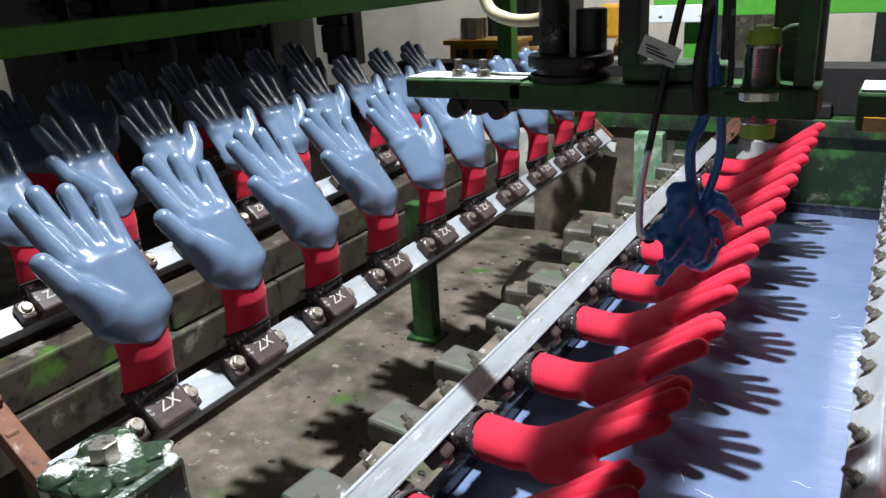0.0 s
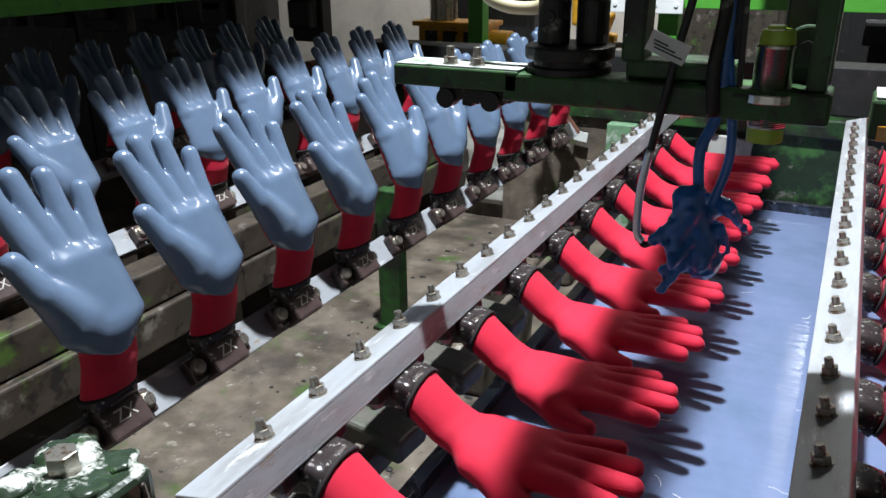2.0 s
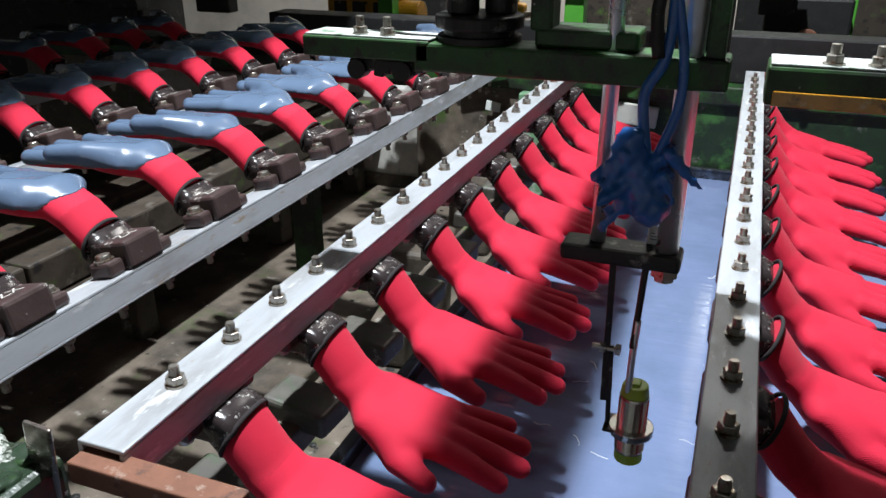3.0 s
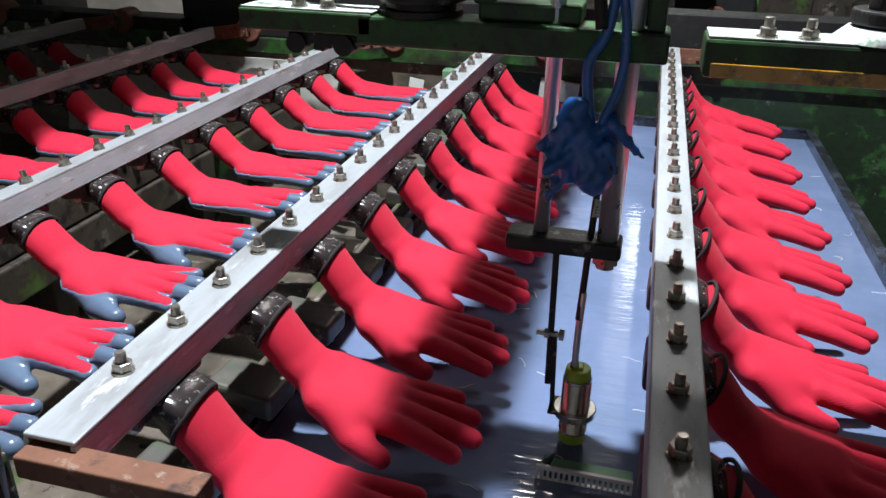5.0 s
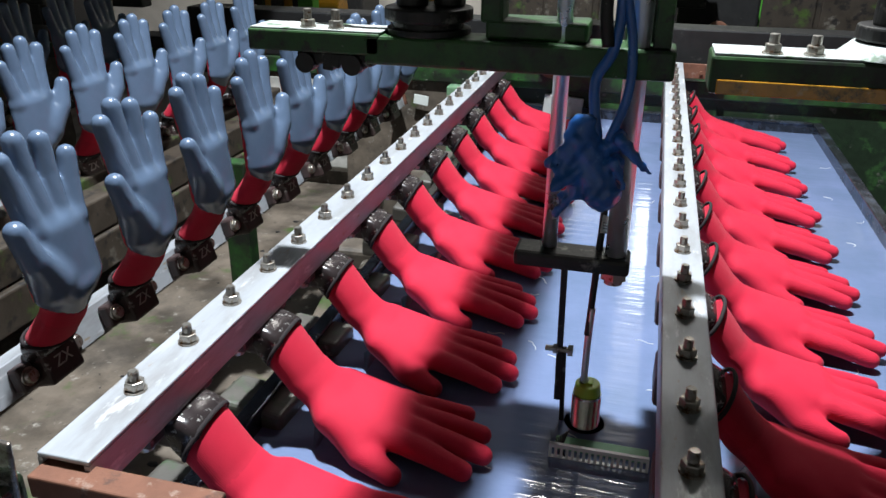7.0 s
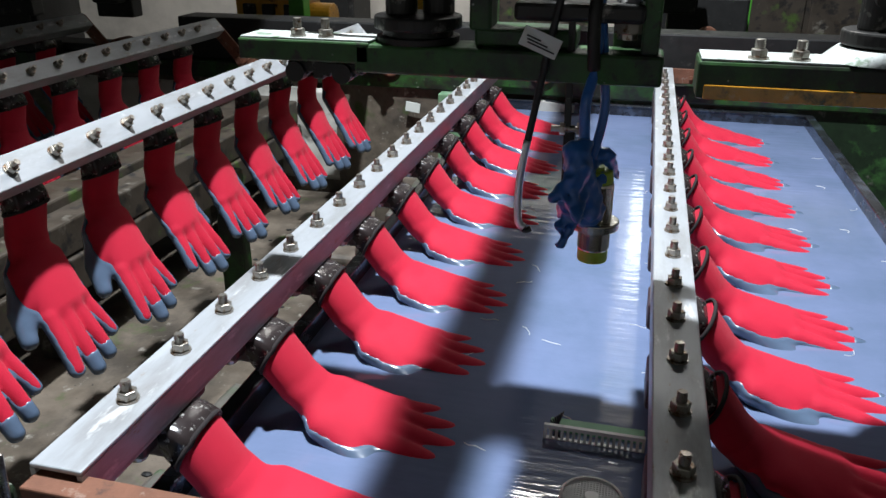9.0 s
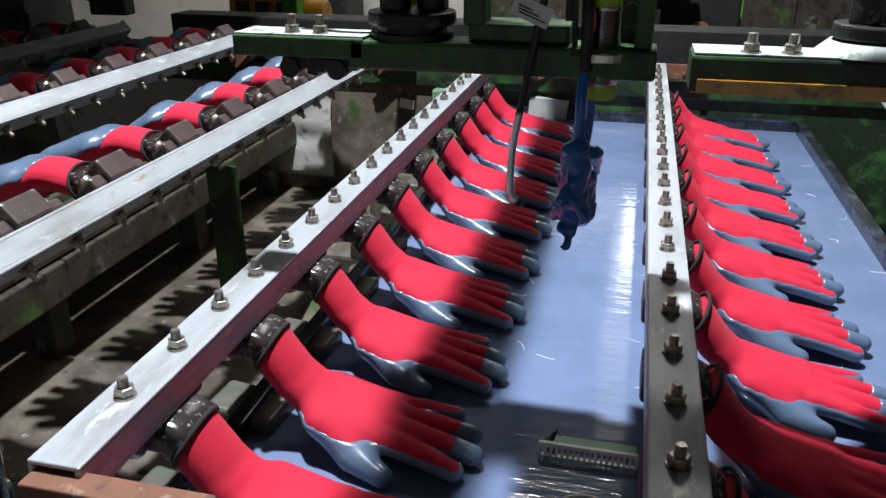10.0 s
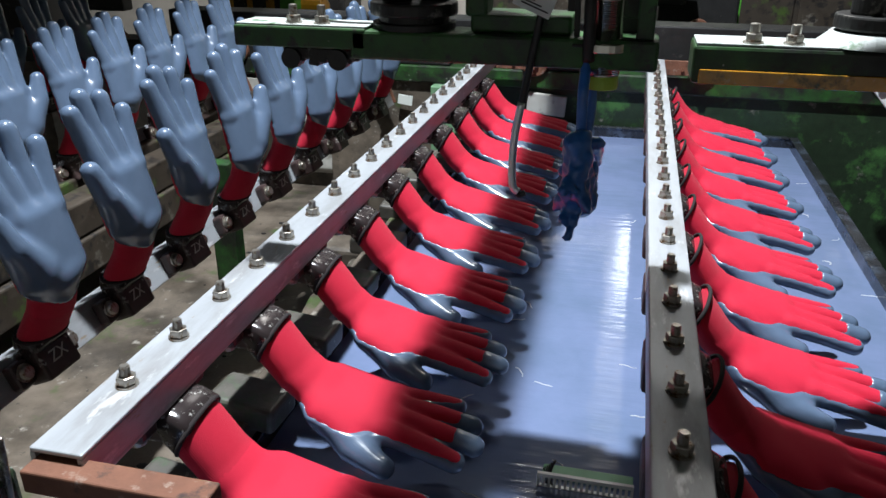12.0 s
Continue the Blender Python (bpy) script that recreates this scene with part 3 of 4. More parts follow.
def bath():
    """The latex tank; its origin is the liquid's level."""
    t = thing("latex_tank", "dark steel dipping tank filled with blue-grey latex", "tank")
    x0, x1, y0, y1, d = 0.006, 0.752, -0.42, 1.575, -0.17
    b = B()
    for lo, hi in (((x0 - 0.008, y0, d), (x0, y1, 0.02)), ((x1, y0, d), (x1 + 0.008, y1, 0.02)), ((x0 - 0.008, y1, d), (x1 + 0.008, y1 + 0.008, 0.02)),
                   ((x0 - 0.008, y0 - 0.008, d), (x1 + 0.008, y0, 0.02)), ((x0 - 0.008, y0 - 0.008, d - 0.006), (x1 + 0.008, y1 + 0.008, d))):
        box(b, lo, hi)
    part("tank_shell", b, TANKST, t)
    b = B()
    for lo, hi in (((x0 - 0.016, y0 - 0.01, 0.020), (x0 + 0.002, y1 + 0.01, 0.026)), ((x1 - 0.002, y0 - 0.01, 0.020), (x1 + 0.018, y1 + 0.01, 0.026)), ((x0 + 0.002, y1 - 0.002, 0.020), (x1 - 0.002, y1 + 0.016, 0.026))):
        box(b, lo, hi, 0.002)
    part("tank_rim", b, TANKST, t, "worn steel rim")
    b = B()
    bmesh.ops.create_grid(b, x_segments=2, y_segments=4, size=0.5)
    bmesh.ops.scale(b, vec=(x1 - x0, y1 - y0, 1), verts=b.verts[:])
    bmesh.ops.translate(b, vec=((x0 + x1) / 2, (y0 + y1) / 2, 0), verts=b.verts[:])
    part("latex_liquid", b, BATH, t, "still glossy blue-grey liquid latex")
    # overflow weir: white comb with a green strip behind it
    b = B()
    wx0, wx1, wy = 0.300, 0.396, 0.205
    box(b, (wx0, wy - 0.002, 0.012), (wx1, wy + 0.002, 0.016))
    box(b, (wx0, wy - 0.002, -0.02), (wx1, wy + 0.002, 0.001))
    n = 17
    for i in range(n + 1):
        x = wx0 + (wx1 - wx0 - 0.0025) * i / n
        box(b, (x, wy - 0.002, 0.001), (x + 0.0025, wy + 0.002, 0.012))
    part("weir_comb", b, WHITEP, t, "white slotted comb")
    b = B()
    box(b, (wx0 + 0.004, wy + 0.012, -0.02), (wx1, wy + 0.03, 0.004), 0.001)
    part("weir_strip", b, PALEGREEN, t, "pale green strip")
    b = B()
    for i in range(7):
        tube(b, (wx0 + 0.008 + 0.002 * i, wy + 0.004 - 0.001 * i, -0.004), (wx0 + 0.017 - 0.002 * i, wy + 0.010, 0.026 - 0.002 * i), 0.0008, seg=6)
    part("wire_tie", b, CABLE, t)
    # skins and threads of latex floating on the bath
    rnd, b = random.Random(11), B()
    for i in range(26):
        x, yy = rnd.uniform(0.17, 0.40), rnd.uniform(0.05, 1.3)
        if i % 4 == 0:
            x = rnd.uniform(0.60, 0.74)
        a, pts = rnd.uniform(-0.5, 0.5), []
        for k in range(5):
            pts.append((x, yy, 0.0002))
            x += 0.006 * math.cos(a)
            yy += 0.006 * math.sin(a)
            a += rnd.uniform(-0.9, 0.9)
        cable(b, pts, rnd.uniform(0.0003, 0.0006), 5, 3)
    tagged(part("latex_thread", b, WHITEP, t, "pale floating threads of latex skin", True), kind="stuff")
    # round strainer
    b = B()
    cx, cy, r = 0.352, 0.122, 0.028
    prev = None
    for a, z in ((r, 0.0), (r, 0.006), (r - 0.003, 0.007), (r - 0.003, 0.0)):
        ring = [b.verts.new((cx + a * math.cos(i * math.pi / 20), cy + a * math.sin(i * math.pi / 20), z)) for i in range(40)]
        if prev:
            for i in range(40):
                b.faces.new((prev[i], prev[(i + 1) % 40], ring[(i + 1) % 40], ring[i]))
        prev = ring
    tube(b, (cx, cy, 0.003), (cx, cy, 0.008), 0.006, seg=16)
    bmesh.ops.recalc_face_normals(b, faces=b.faces[:])
    ring = part("strainer", b, WHITEP, t, "round grey strainer")
    b = B()
    for i in range(-9, 10):
        o = i * 0.0027
        s = math.sqrt(max(0, (r - 0.002) ** 2 - o * o))
        box(b, (cx + o - 0.0005, cy - s, 0.003), (cx + o + 0.0005, cy + s, 0.0045))
        box(b, (cx - s, cy + o - 0.0005, 0.0035), (cx + s, cy + o + 0.0005, 0.005))
    tagged(part("strainer_mesh", b, WHITEP, ring, "fine grey wire mesh"), kind="stuff")
    return t


TANK = bath()


def big_nut(t, x, y, z, s=1.0, top=0.02):
    b = B()
    tube(b, (x, y, z), (x, y, z + 0.002 * s), 0.0105 * s, seg=18)
    tube(b, (x, y, z + 0.002 * s), (x, y, z + 0.010 * s), 0.0088 * s, seg=6, bevel=0.001)
    tube(b, (x, y, z + 0.010 * s), (x, y, z + top), 0.0052 * s, seg=12, bevel=0.0008)
    part("fixing_nut", b, STEEL, t, "grey plated stud and nut")


def gantry():
    y = 0.255
    g = thing("lift_gantry", "grimy green steel gantry bridging the bath with lift columns", "machine frame")
    b = B()
    box(b, (-0.016, y, 0.208), (0.115, y + 0.046, 0.2275), 0.002)
    part("side_plate", b, GREEN, g)
    # thin pale layer with green flecks over the plate
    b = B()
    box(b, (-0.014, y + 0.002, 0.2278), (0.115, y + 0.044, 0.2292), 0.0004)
    part("plate_top", b, PALETOP, g, "pale top of the plate")
    b = B()
    box(b, (0.10, y, 0.200), (0.375, y + 0.050, 0.2262), 0.003)
    box(b, (0.21, y + 0.012, 0.2262), (0.30, y + 0.06, 0.243), 0.003)
    part("bridge_beam", b, GREEN, g)
    b = B()
    box(b, (0.330, 0.3055, 0.193), (0.371, 0.333, 0.33), 0.003)
    tube(b, (0.350, 0.297, 0.256), (0.350, 0.3055, 0.256), 0.0175, seg=28, bevel=0.002)
    part("bearing_bracket", b, GREEN, g)
    b = B()
    tube(b, (0.350, 0.292, 0.256), (0.350, 0.297, 0.256), 0.0055, seg=6)
    part("bracket_bolt", b, DARKST, g)
    b = B()
    box(b, (0.403, y, 0.193), (0.75, y + 0.052, 0.2245), 0.003)
    part("right_beam", b, GREEN, g)
    # the same pale layer over the right beam, with a low round cone
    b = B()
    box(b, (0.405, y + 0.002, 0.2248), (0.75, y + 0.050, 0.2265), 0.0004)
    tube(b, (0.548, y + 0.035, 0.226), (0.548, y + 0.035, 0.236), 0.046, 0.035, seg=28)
    part("right_beam_top", b, PALETOP, g, "pale top of the beam")
    b = B()
    box(b, (0.409, y - 0.0025, 0.1935), (0.59, y - 0.0002, 0.2055), 0.0008)
    part("grease_film", b, AMBER, g, "amber grease on the lower edge")
    for x, z in ((0.450, 0.2265), (0.482, 0.2265)):
        big_nut(g, x, y + 0.012, z, 0.8, 0.016)
    for x in (0.041, 0.069):
        big_nut(g, x, y + 0.012, 0.2292, 0.75, 0.017)
    for x, r in ((0.152, 0.041), (0.548, 0.034)):
        b = B()
        tube(b, (x, y + 0.035, 0.226), (x, y + 0.035, 0.232), r * 0.95, seg=36, bevel=0.001)
        tube(b, (x, y + 0.035, 0.232), (x, y + 0.035, 0.238), r * 0.8, seg=36)
        tube(b, (x, y + 0.035, 0.238), (x, y + 0.035, 0.25), r, seg=36, bevel=0.002)
        part("column_flange", b, DARKST, g, "black round column flange")
        b = B()
        tube(b, (x - r * 0.35, y + 0.03, 0.25), (x - r * 0.35, y + 0.03, 0.34), r * 0.36, seg=24, bevel=0.002)
        tube(b, (x + r * 0.42, y + 0.045, 0.25), (x + r * 0.42, y + 0.045, 0.29), r * 0.36, seg=24, bevel=0.002)
        tube(b, (x - r * 0.35, y + 0.012, 0.275), (x - r * 0.35, y + 0.02, 0.275), 0.006, seg=14)
        part("guide_column", b, DARKST, g, "dull steel guide cylinders")
    # clutter under the side plate
    for i in range(9):
        b = B()
        x = 0.03 + 0.008 * i
        box(b, (x, y + 0.01, 0.19 + 0.003 * (i % 3)), (x + 0.011, y + 0.03, 0.2075), 0.002, pose(0, 0, 0, 0, (i * 37) % 30 - 15, 0))
        part("under_block", b, DARKST, g)
    for x in (0.038, 0.085):
        b = B()
        tube(b, (x, y + 0.005, 0.197), (x, y + 0.02, 0.197), 0.0095, seg=18)
        part("under_roller", b, DARKST, g)
    b = B()
    box(b, (0.103, y - 0.60, 0.62), (0.166, y + 1.6, 0.68), 0.004)
    box(b, (0.10, y + 0.012, 0.62), (0.225, y + 0.045, 0.66), 0.003)
    box(b, (0.205, y + 0.012, 0.24), (0.225, y + 0.045, 0.62), 0.003)
    box(b, (0.225, y - 0.01, 0.64), (0.36, y + 0.022, 0.66), 0.003)
    part("top_beam", b, GREEN, g)
    for x in (0.279, 0.343):
        b = B()
        tube(b, (x, 0.271, 0.58), (x, 0.271, 1.0), 0.0125, seg=20, bevel=0.002)
        part("lift_cylinder", b, STEEL, g, "grey lift cylinder")
    # Plate added above the view to shade the near bath and right rail.
    b = B()
    box(b, (0.212, -0.15, 0.44), (0.78, 0.272, 0.448), 0.002)
    box(b, (0.355, 0.258, 0.2262), (0.37, 0.272, 0.44), 0.002)
    part("hood_plate", b, GREEN, g)
    # cream air hose
    b = B()
    cable(b, ((0.04, y + 0.05, 0.36), (0.06, y + 0.04, 0.30), (0.085, y + 0.03, 0.284), (0.115, y + 0.03, 0.281), (0.142, y + 0.03, 0.288)), 0.0062)
    part("air_hose", b, HOSE, g, "cream plastic air hose", True)
    b = B()
    tube(b, (0.134, y + 0.03, 0.286), (0.15, y + 0.03, 0.291), 0.0085, seg=12)
    part("hose_clip", b, CABLE, g)


gantry()


def level_sensor():
    """Built in its lowered place; it is lifted by its rods."""
    y = 0.27
    s = thing("level_sensor", "level sensor hanging from two polished rods and a steel plate", "sensor")
    for nm, x, r, yy in (("lift_rod", 0.279, 0.0072, y + 0.004), ("lift_rod", 0.343, 0.0102, y)):
        b = B()
        tube(b, (x, yy, 0.020), (x, yy, 0.60), r, seg=24)
        part(nm, b, CHROME, s, "polished steel rod", True)
    b = B()
    box(b, (0.247, y - 0.018, 0.016), (0.357, y + 0.018, 0.032), 0.004)
    part("cross_plate", b, DARKST, s, "blackened cross plate")
    b = B()
    tube(b, (0.343, y, 0.016), (0.343, y, 0.007), 0.0135, seg=6, bevel=0.001)
    tube(b, (0.343, y, 0.007), (0.343, y, 0.002), 0.009, seg=14)
    part("rod_nut", b, STEEL, s)
    b = B()
    box(b, (0.294, y - 0.003, -0.14), (0.3005, y - 0.0005, 0.018), 0.0008, pose(0, 0, 0, 0, -1, 0))
    part("hanger_strap", b, DARKST, s)
    b = B()
    box(b, (0.301, y - 0.004, -0.165), (0.306, y - 0.001, -0.075), 0.0008, pose(0, 0, 0, 0, -2, 0))
    box(b, (0.302, y - 0.016, -0.168), (0.345, y + 0.016, -0.165), 0.001)
    part("sensor_bracket", b, DARKST, s)
    b = B()
    tube(b, (0.283, y - 0.002, -0.079), (0.311, y - 0.002, -0.079), 0.003, seg=12)
    tube(b, (0.306, y - 0.002, -0.079), (0.311, y - 0.002, -0.079), 0.0065, seg=6)
    tube(b, (0.291, y - 0.002, -0.079), (0.296, y - 0.002, -0.079), 0.0058, seg=6)
    part("strap_bolt", b, STEEL, s)
    b = B()
    prof = [(0.0, -0.193), (0.0146, -0.193)]
    for i in range(42):
        prof += [(0.0147, -0.1915 + i * 0.0015), (0.0151, -0.1907 + i * 0.0015)]
    prof += [(0.0146, -0.127), (0.0, -0.127)]
    rings = [[b.verts.new((0.329 + r * math.cos(a), y + r * math.sin(a), z)) for a in [2 * math.pi * k / 32 for k in range(32)]] for r, z in prof]
    for r0, r1 in zip(rings, rings[1:]):
        for k in range(32):
            b.faces.new((r0[k], r0[(k + 1) % 32], r1[(k + 1) % 32], r1[k]))
    bmesh.ops.remove_doubles(b, verts=b.verts[:], dist=0.00001)
    bmesh.ops.recalc_face_normals(b, faces=b.faces[:])
    part("sensor_body", b, NICKEL, s, "threaded nickel-plated sensor barrel")
    b = B()
    tube(b, (0.329, y, -0.172), (0.329, y, -0.164), 0.0225, seg=28, bevel=0.001)
    part("lock_nut", b, NICKEL, s)
    b = B()
    tube(b, (0.329, y, -0.205), (0.329, y, -0.193), 0.0143, seg=28, bevel=0.001)
    part("sensor_cap", b, LIME, s, "lime green plastic cap")
    b = B()
    tube(b, (0.329, y, -0.127), (0.329, y, -0.115), 0.0143, 0.0125, seg=28, bevel=0.0015)
    box(b, (0.321, y - 0.006, -0.116), (0.334, y + 0.006, -0.112), 0.001)
    part("sensor_cap", b, LIME, s, "lime green plastic cap")
    return s


SENSOR = level_sensor()


def latex_lump():
    """Cables clotted with dried blue latex; origin at the knot."""
    s = thing("cable_clump", "cables clotted with dried blue latex hanging over the bath", "cable bundle")
    rnd = random.Random(4)
    xs, ys, zs = np.arange(-0.066, 0.066, 0.003), np.arange(-0.036, 0.036, 0.003), np.arange(-0.078, 0.06, 0.003)
    G = np.stack(np.meshgrid(xs, ys, zs, indexing="ij"), -1)
    D = capsule(G, (-0.012, 0, 0.03), (0.01, 0, -0.03), 0.012, 0.016)
    for i in range(26):
        a = Vector((rnd.uniform(-0.022, 0.024), rnd.uniform(-0.01, 0.01), rnd.uniform(-0.03, 0.025)))
        c = a + Vector((rnd.uniform(-0.028, 0.03), rnd.uniform(-0.013, 0.013), rnd.uniform(-0.032, 0.018)))
        D = blend(D, capsule(G, a, c, rnd.uniform(0.003, 0.007), rnd.uniform(0.002, 0.006)), 0.005)
    D += 0.0018 * np.sin(G[..., 0] * 420) * np.sin(G[..., 1] * 380 + 1) * np.sin(G[..., 2] * 330)
    pts, quads = nets(G, D)
    b = bpy.data.meshes.new("latex_clot")
    b.from_pydata(pts.tolist(), [], quads.tolist())
    b.polygons.foreach_set("use_smooth", [True] * len(b.polygons))
    b.materials.append(BLUELAT)
    me = part("latex_clot", b, BLUELAT, s, "lumpy dried blue latex", True)
    b = B()
    cable(b, ((0.002, 0, 0.02), (-0.004, 0.0, 0.07), (0.012, 0.004, 0.12), (0.006, 0.004, 0.3)), 0.0048)
    cable(b, ((0.012, 0, 0.02), (0.024, 0.0, 0.06), (0.024, 0.004, 0.10), (0.014, 0.004, 0.15)), 0.0042)
    part("clotted_cable", b, BLUELAT, s, "cables crusted with blue latex", True)
    b = B()
    cable(b, ((0.004, 0, 0.1), (0.000, 0.0, 0.14), (0.008, 0.004, 0.2), (0.0, 0.0, 0.34), (0.0, 0.0, 0.545)), 0.0055)
    part("bare_cable", b, DARKST, s, "", True)
    return s


CLUMP = latex_lump()


def slack_cable():
    s = thing("sensor_cable", "black sensor cable with a white paper label", "cable")
    b = B()
    cable(b, ((0.03, 0, 0.19), (0.02, 0, 0.14), (0.006, 0, 0.06), (0.0, 0, 0.03)), 0.0034)
    cable(b, ((0.002, 0, -0.022), (0.006, 0.002, -0.030), (0.012, 0.003, -0.028)), 0.003)
    part("cable_sheath", b, CABLE, s, "", True)
    b = B()
    cable(b, ((0.0055, -0.001, 0.058), (0.000, -0.001, 0.02), (0.000, -0.001, -0.018), (0.006, -0.001, -0.026)), 0.0036)
    part("steel_sleeve", b, CHROME, s, "bare steel sleeve", True)
    b = B()
    box(b, (-0.004, -0.0046, 0.136), (0.030, -0.0038, 0.153), 0, pose(0, 0, 0, 0, 22, 0))
    p = part("paper_label", b, LABEL, s, "creased white label with unreadable print")
    b = B()
    for i in range(3):
        box(b, (0.001, -0.0052, 0.1395 + i * 0.004), (0.026 - 0.006 * i, -0.0048, 0.1408 + i * 0.004), 0, pose(0, 0, 0, 0, 22, 0))
    part("print_bar", b, CABLE, p)
    return s


SLACK = slack_cable()


def near_bracket():
    t = thing("rail_end_bearing", "green bearing block thick with latex splashes", "bearing block")
    b = B()
    box(b, (-0.105, -0.17, -0.10), (-0.02, -0.095, -0.012), 0.006)
    part("block", b, GREASE, t, "green block thick with latex splashes")
    b = B()
    for i in range(11):
        x, y = random.uniform(-0.095, -0.03), random.uniform(-0.16, -0.105)
        s = random.uniform(0.008, 0.017)
        q = bmesh.ops.create_icosphere(b, subdivisions=3, radius=s)
        for v in q["verts"]:
            k = 1 + 0.45 * noise.noise(v.co * 90 + Vector((i * 3.1, 0, 0)))
            v.co = Vector((v.co.x * k, v.co.y * k, v.co.z * 0.4 * k)) + Vector((x, y, -0.013))
    tagged(part("latex_splash", b, GREASE, t, "dried pale latex splashes", True), kind="stuff")
    b = B()
    tube(b, (-0.07, -0.13, -0.012), (-0.07, -0.13, 0.006), 0.012, seg=6, bevel=0.001)
    part("block_bolt", b, STEEL, t)


near_bracket()


def background():
    # long green guard rail
    b = B()
    box(b, (-0.93, -0.3, 0.228), (-0.88, 2.35, 0.278), 0.003)
    solid("guard_rail", b, BRIGHTGREEN, "long bright green steel guard rail", "steel rail")
    for x, y, h in ((-0.9, 2.38, 0.7), (-0.13, 2.1, 0.5), (0.66, 2.45, 0.5)):
        b = B()
        box(b, (x - 0.03, y - 0.03, -0.9), (x + 0.03, y + 0.03, h), 0.003)
        solid("green_post", b, BRIGHTGREEN, "bright green square steel post", "steel post")
    b = B()
    box(b, (-0.25, 2.05, 0.15), (0.5, 2.09, 0.21), 0.002)
    solid("green_rail", b, BRIGHTGREEN, "bright green cross rail behind the gantry", "steel rail")
    # overhead carriers, sooty silhouettes
    rnd = random.Random(7)
    for i, (x, w) in enumerate(((-3.05, 0.07), (-2.83, 0.11), (-2.6, 0.07), (-2.4, 0.1), (-2.18, 0.07), (-1.98, 0.11), (-1.78, 0.075), (-1.415, 0.07))):
        y = 1.95 + 0.05 * (i % 3)
        b = B()
        box(b, (x - w, y, 0.0), (x + w, y + 0.06, 0.62), 0.006)
        box(b, (x - 0.09, y - 0.03, 0.22), (x + 0.08, y + 0.03, 0.27), 0.006)
        box(b, (x - 0.05, y - 0.05, 0.05), (x + 0.05, y + 0.02, 0.15), 0.01)
        tube(b, (x - 0.03, y - 0.06, 0.33), (x - 0.03, y, 0.33), 0.03, seg=16)
        for _ in range(4):
            z = rnd.uniform(0.1, 0.5)
            box(b, (x + rnd.uniform(-0.09, 0.02), y - 0.05, z), (x + rnd.uniform(0.04, 0.09), y - 0.02, z + 0.03), 0.004)
        solid("chain_carrier", b, BLACK, "sooty black overhead chain carrier", "chain carrier", group="overhead carriers")
    b = B()
    box(b, (-3.4, 1.92, 0.40), (-0.25, 2.02, 0.48), 0.005)
    solid("overhead_beam", b, BLACK, "black overhead chain beam", "steel beam", "structure")
    # Slab added out of view; its edge sets where the left rows fall dark.
    b = B()
    box(b, (-2.6, -0.4, 0.74), (-0.468, 2.1, 0.79), 0.005)
    solid("overhead_deck", b, BLACK, "unseen black slab added to shade the left rows", "conveyor deck", "structure")
    # yellow drives
    t = thing("drive_unit", "yellow painted drive unit with a grey motor", "motor")
    x, y, z = -1.06, 2.45, -0.06
    b = B()
    box(b, (x - 0.14, y, z), (x + 0.16, y + 0.14, z + 0.10), 0.01)
    box(b, (x - 0.16, y - 0.015, z + 0.085), (x + 0.17, y + 0.15, z + 0.105), 0.004)
    tube(b, (x + 0.16, y + 0.05, z + 0.02), (x + 0.25, y + 0.05, z + 0.02), 0.055, seg=24, bevel=0.006)
    part("housing", b, YELLOW, t)
    for dx in (-0.10, -0.02, 0.07):
        b = B()
        box(b, (x + dx, y - 0.02, z + 0.01), (x + dx + 0.05, y - 0.001, z + 0.07), 0.004)
        part("inspection_cover", b, DARKST, t)
    b = B()
    tube(b, (x - 0.05, y + 0.05, z + 0.105), (x - 0.05, y + 0.05, z + 0.19), 0.05, seg=24, bevel=0.004)
    part("motor", b, STEEL, t, "finned grey motor")
    b = B()
    for i in range(14):
        a = i * math.pi / 7
        box(b, (x - 0.05 + 0.052 * math.cos(a) - 0.002, y + 0.05 + 0.052 * math.sin(a) - 0.002, z + 0.11), (x - 0.05 + 0.055 * math.cos(a) + 0.002, y + 0.05 + 0.055 * math.sin(a) + 0.002, z + 0.185))
    tagged(part("cooling_fins", b, STEEL, t, "thin grey cooling fins"), kind="stuff")
    t = thing("clamp_head", "yellow painted clamp head on a jointed arm", "machine head")
    x, y, z = -0.46, 2.42, 0.0
    b = B()
    box(b, (x - 0.09, y, z + 0.05), (x + 0.03, y + 0.08, z + 0.17), 0.012)
    box(b, (x - 0.02, y - 0.02, z - 0.02), (x + 0.05, y + 0.05, z + 0.11), 0.012, pose(0, 0, 0, 0, 18, 0))
    box(b, (x + 0.03, y - 0.03, z - 0.14), (x + 0.075, y + 0.03, z + 0.03), 0.01, pose(0, 0, 0, 0, 6, 0))
    tube(b, (x + 0.035, y - 0.04, z + 0.05), (x + 0.035, y - 0.02, z + 0.05), 0.03, seg=20, bevel=0.003)
    part("jaw", b, YELLOW, t)
    for dz in (-0.07, -0.01):
        b = B()
        tube(b, (x + 0.06, y - 0.01, z + dz), (x + 0.14, y - 0.01, z + dz + 0.004), 0.012, seg=12)
        tube(b, (x + 0.12, y - 0.01, z + dz), (x + 0.14, y - 0.01, z + dz + 0.004), 0.018, seg=6)
        part("jaw_bolt", b, STEEL, t)
    b = B()
    box(b, (-0.30, 2.02, 0.135), (-0.08, 2.035, 0.185), 0.002)
    for i in range(4):
        tube(b, (-0.28 + 0.06 * i, 2.015, 0.16), (-0.28 + 0.06 * i, 2.02, 0.16), 0.006, seg=10)
    solid("mounting_plate", b, WHITEP, "pale mounting plate on the green post", "steel plate")
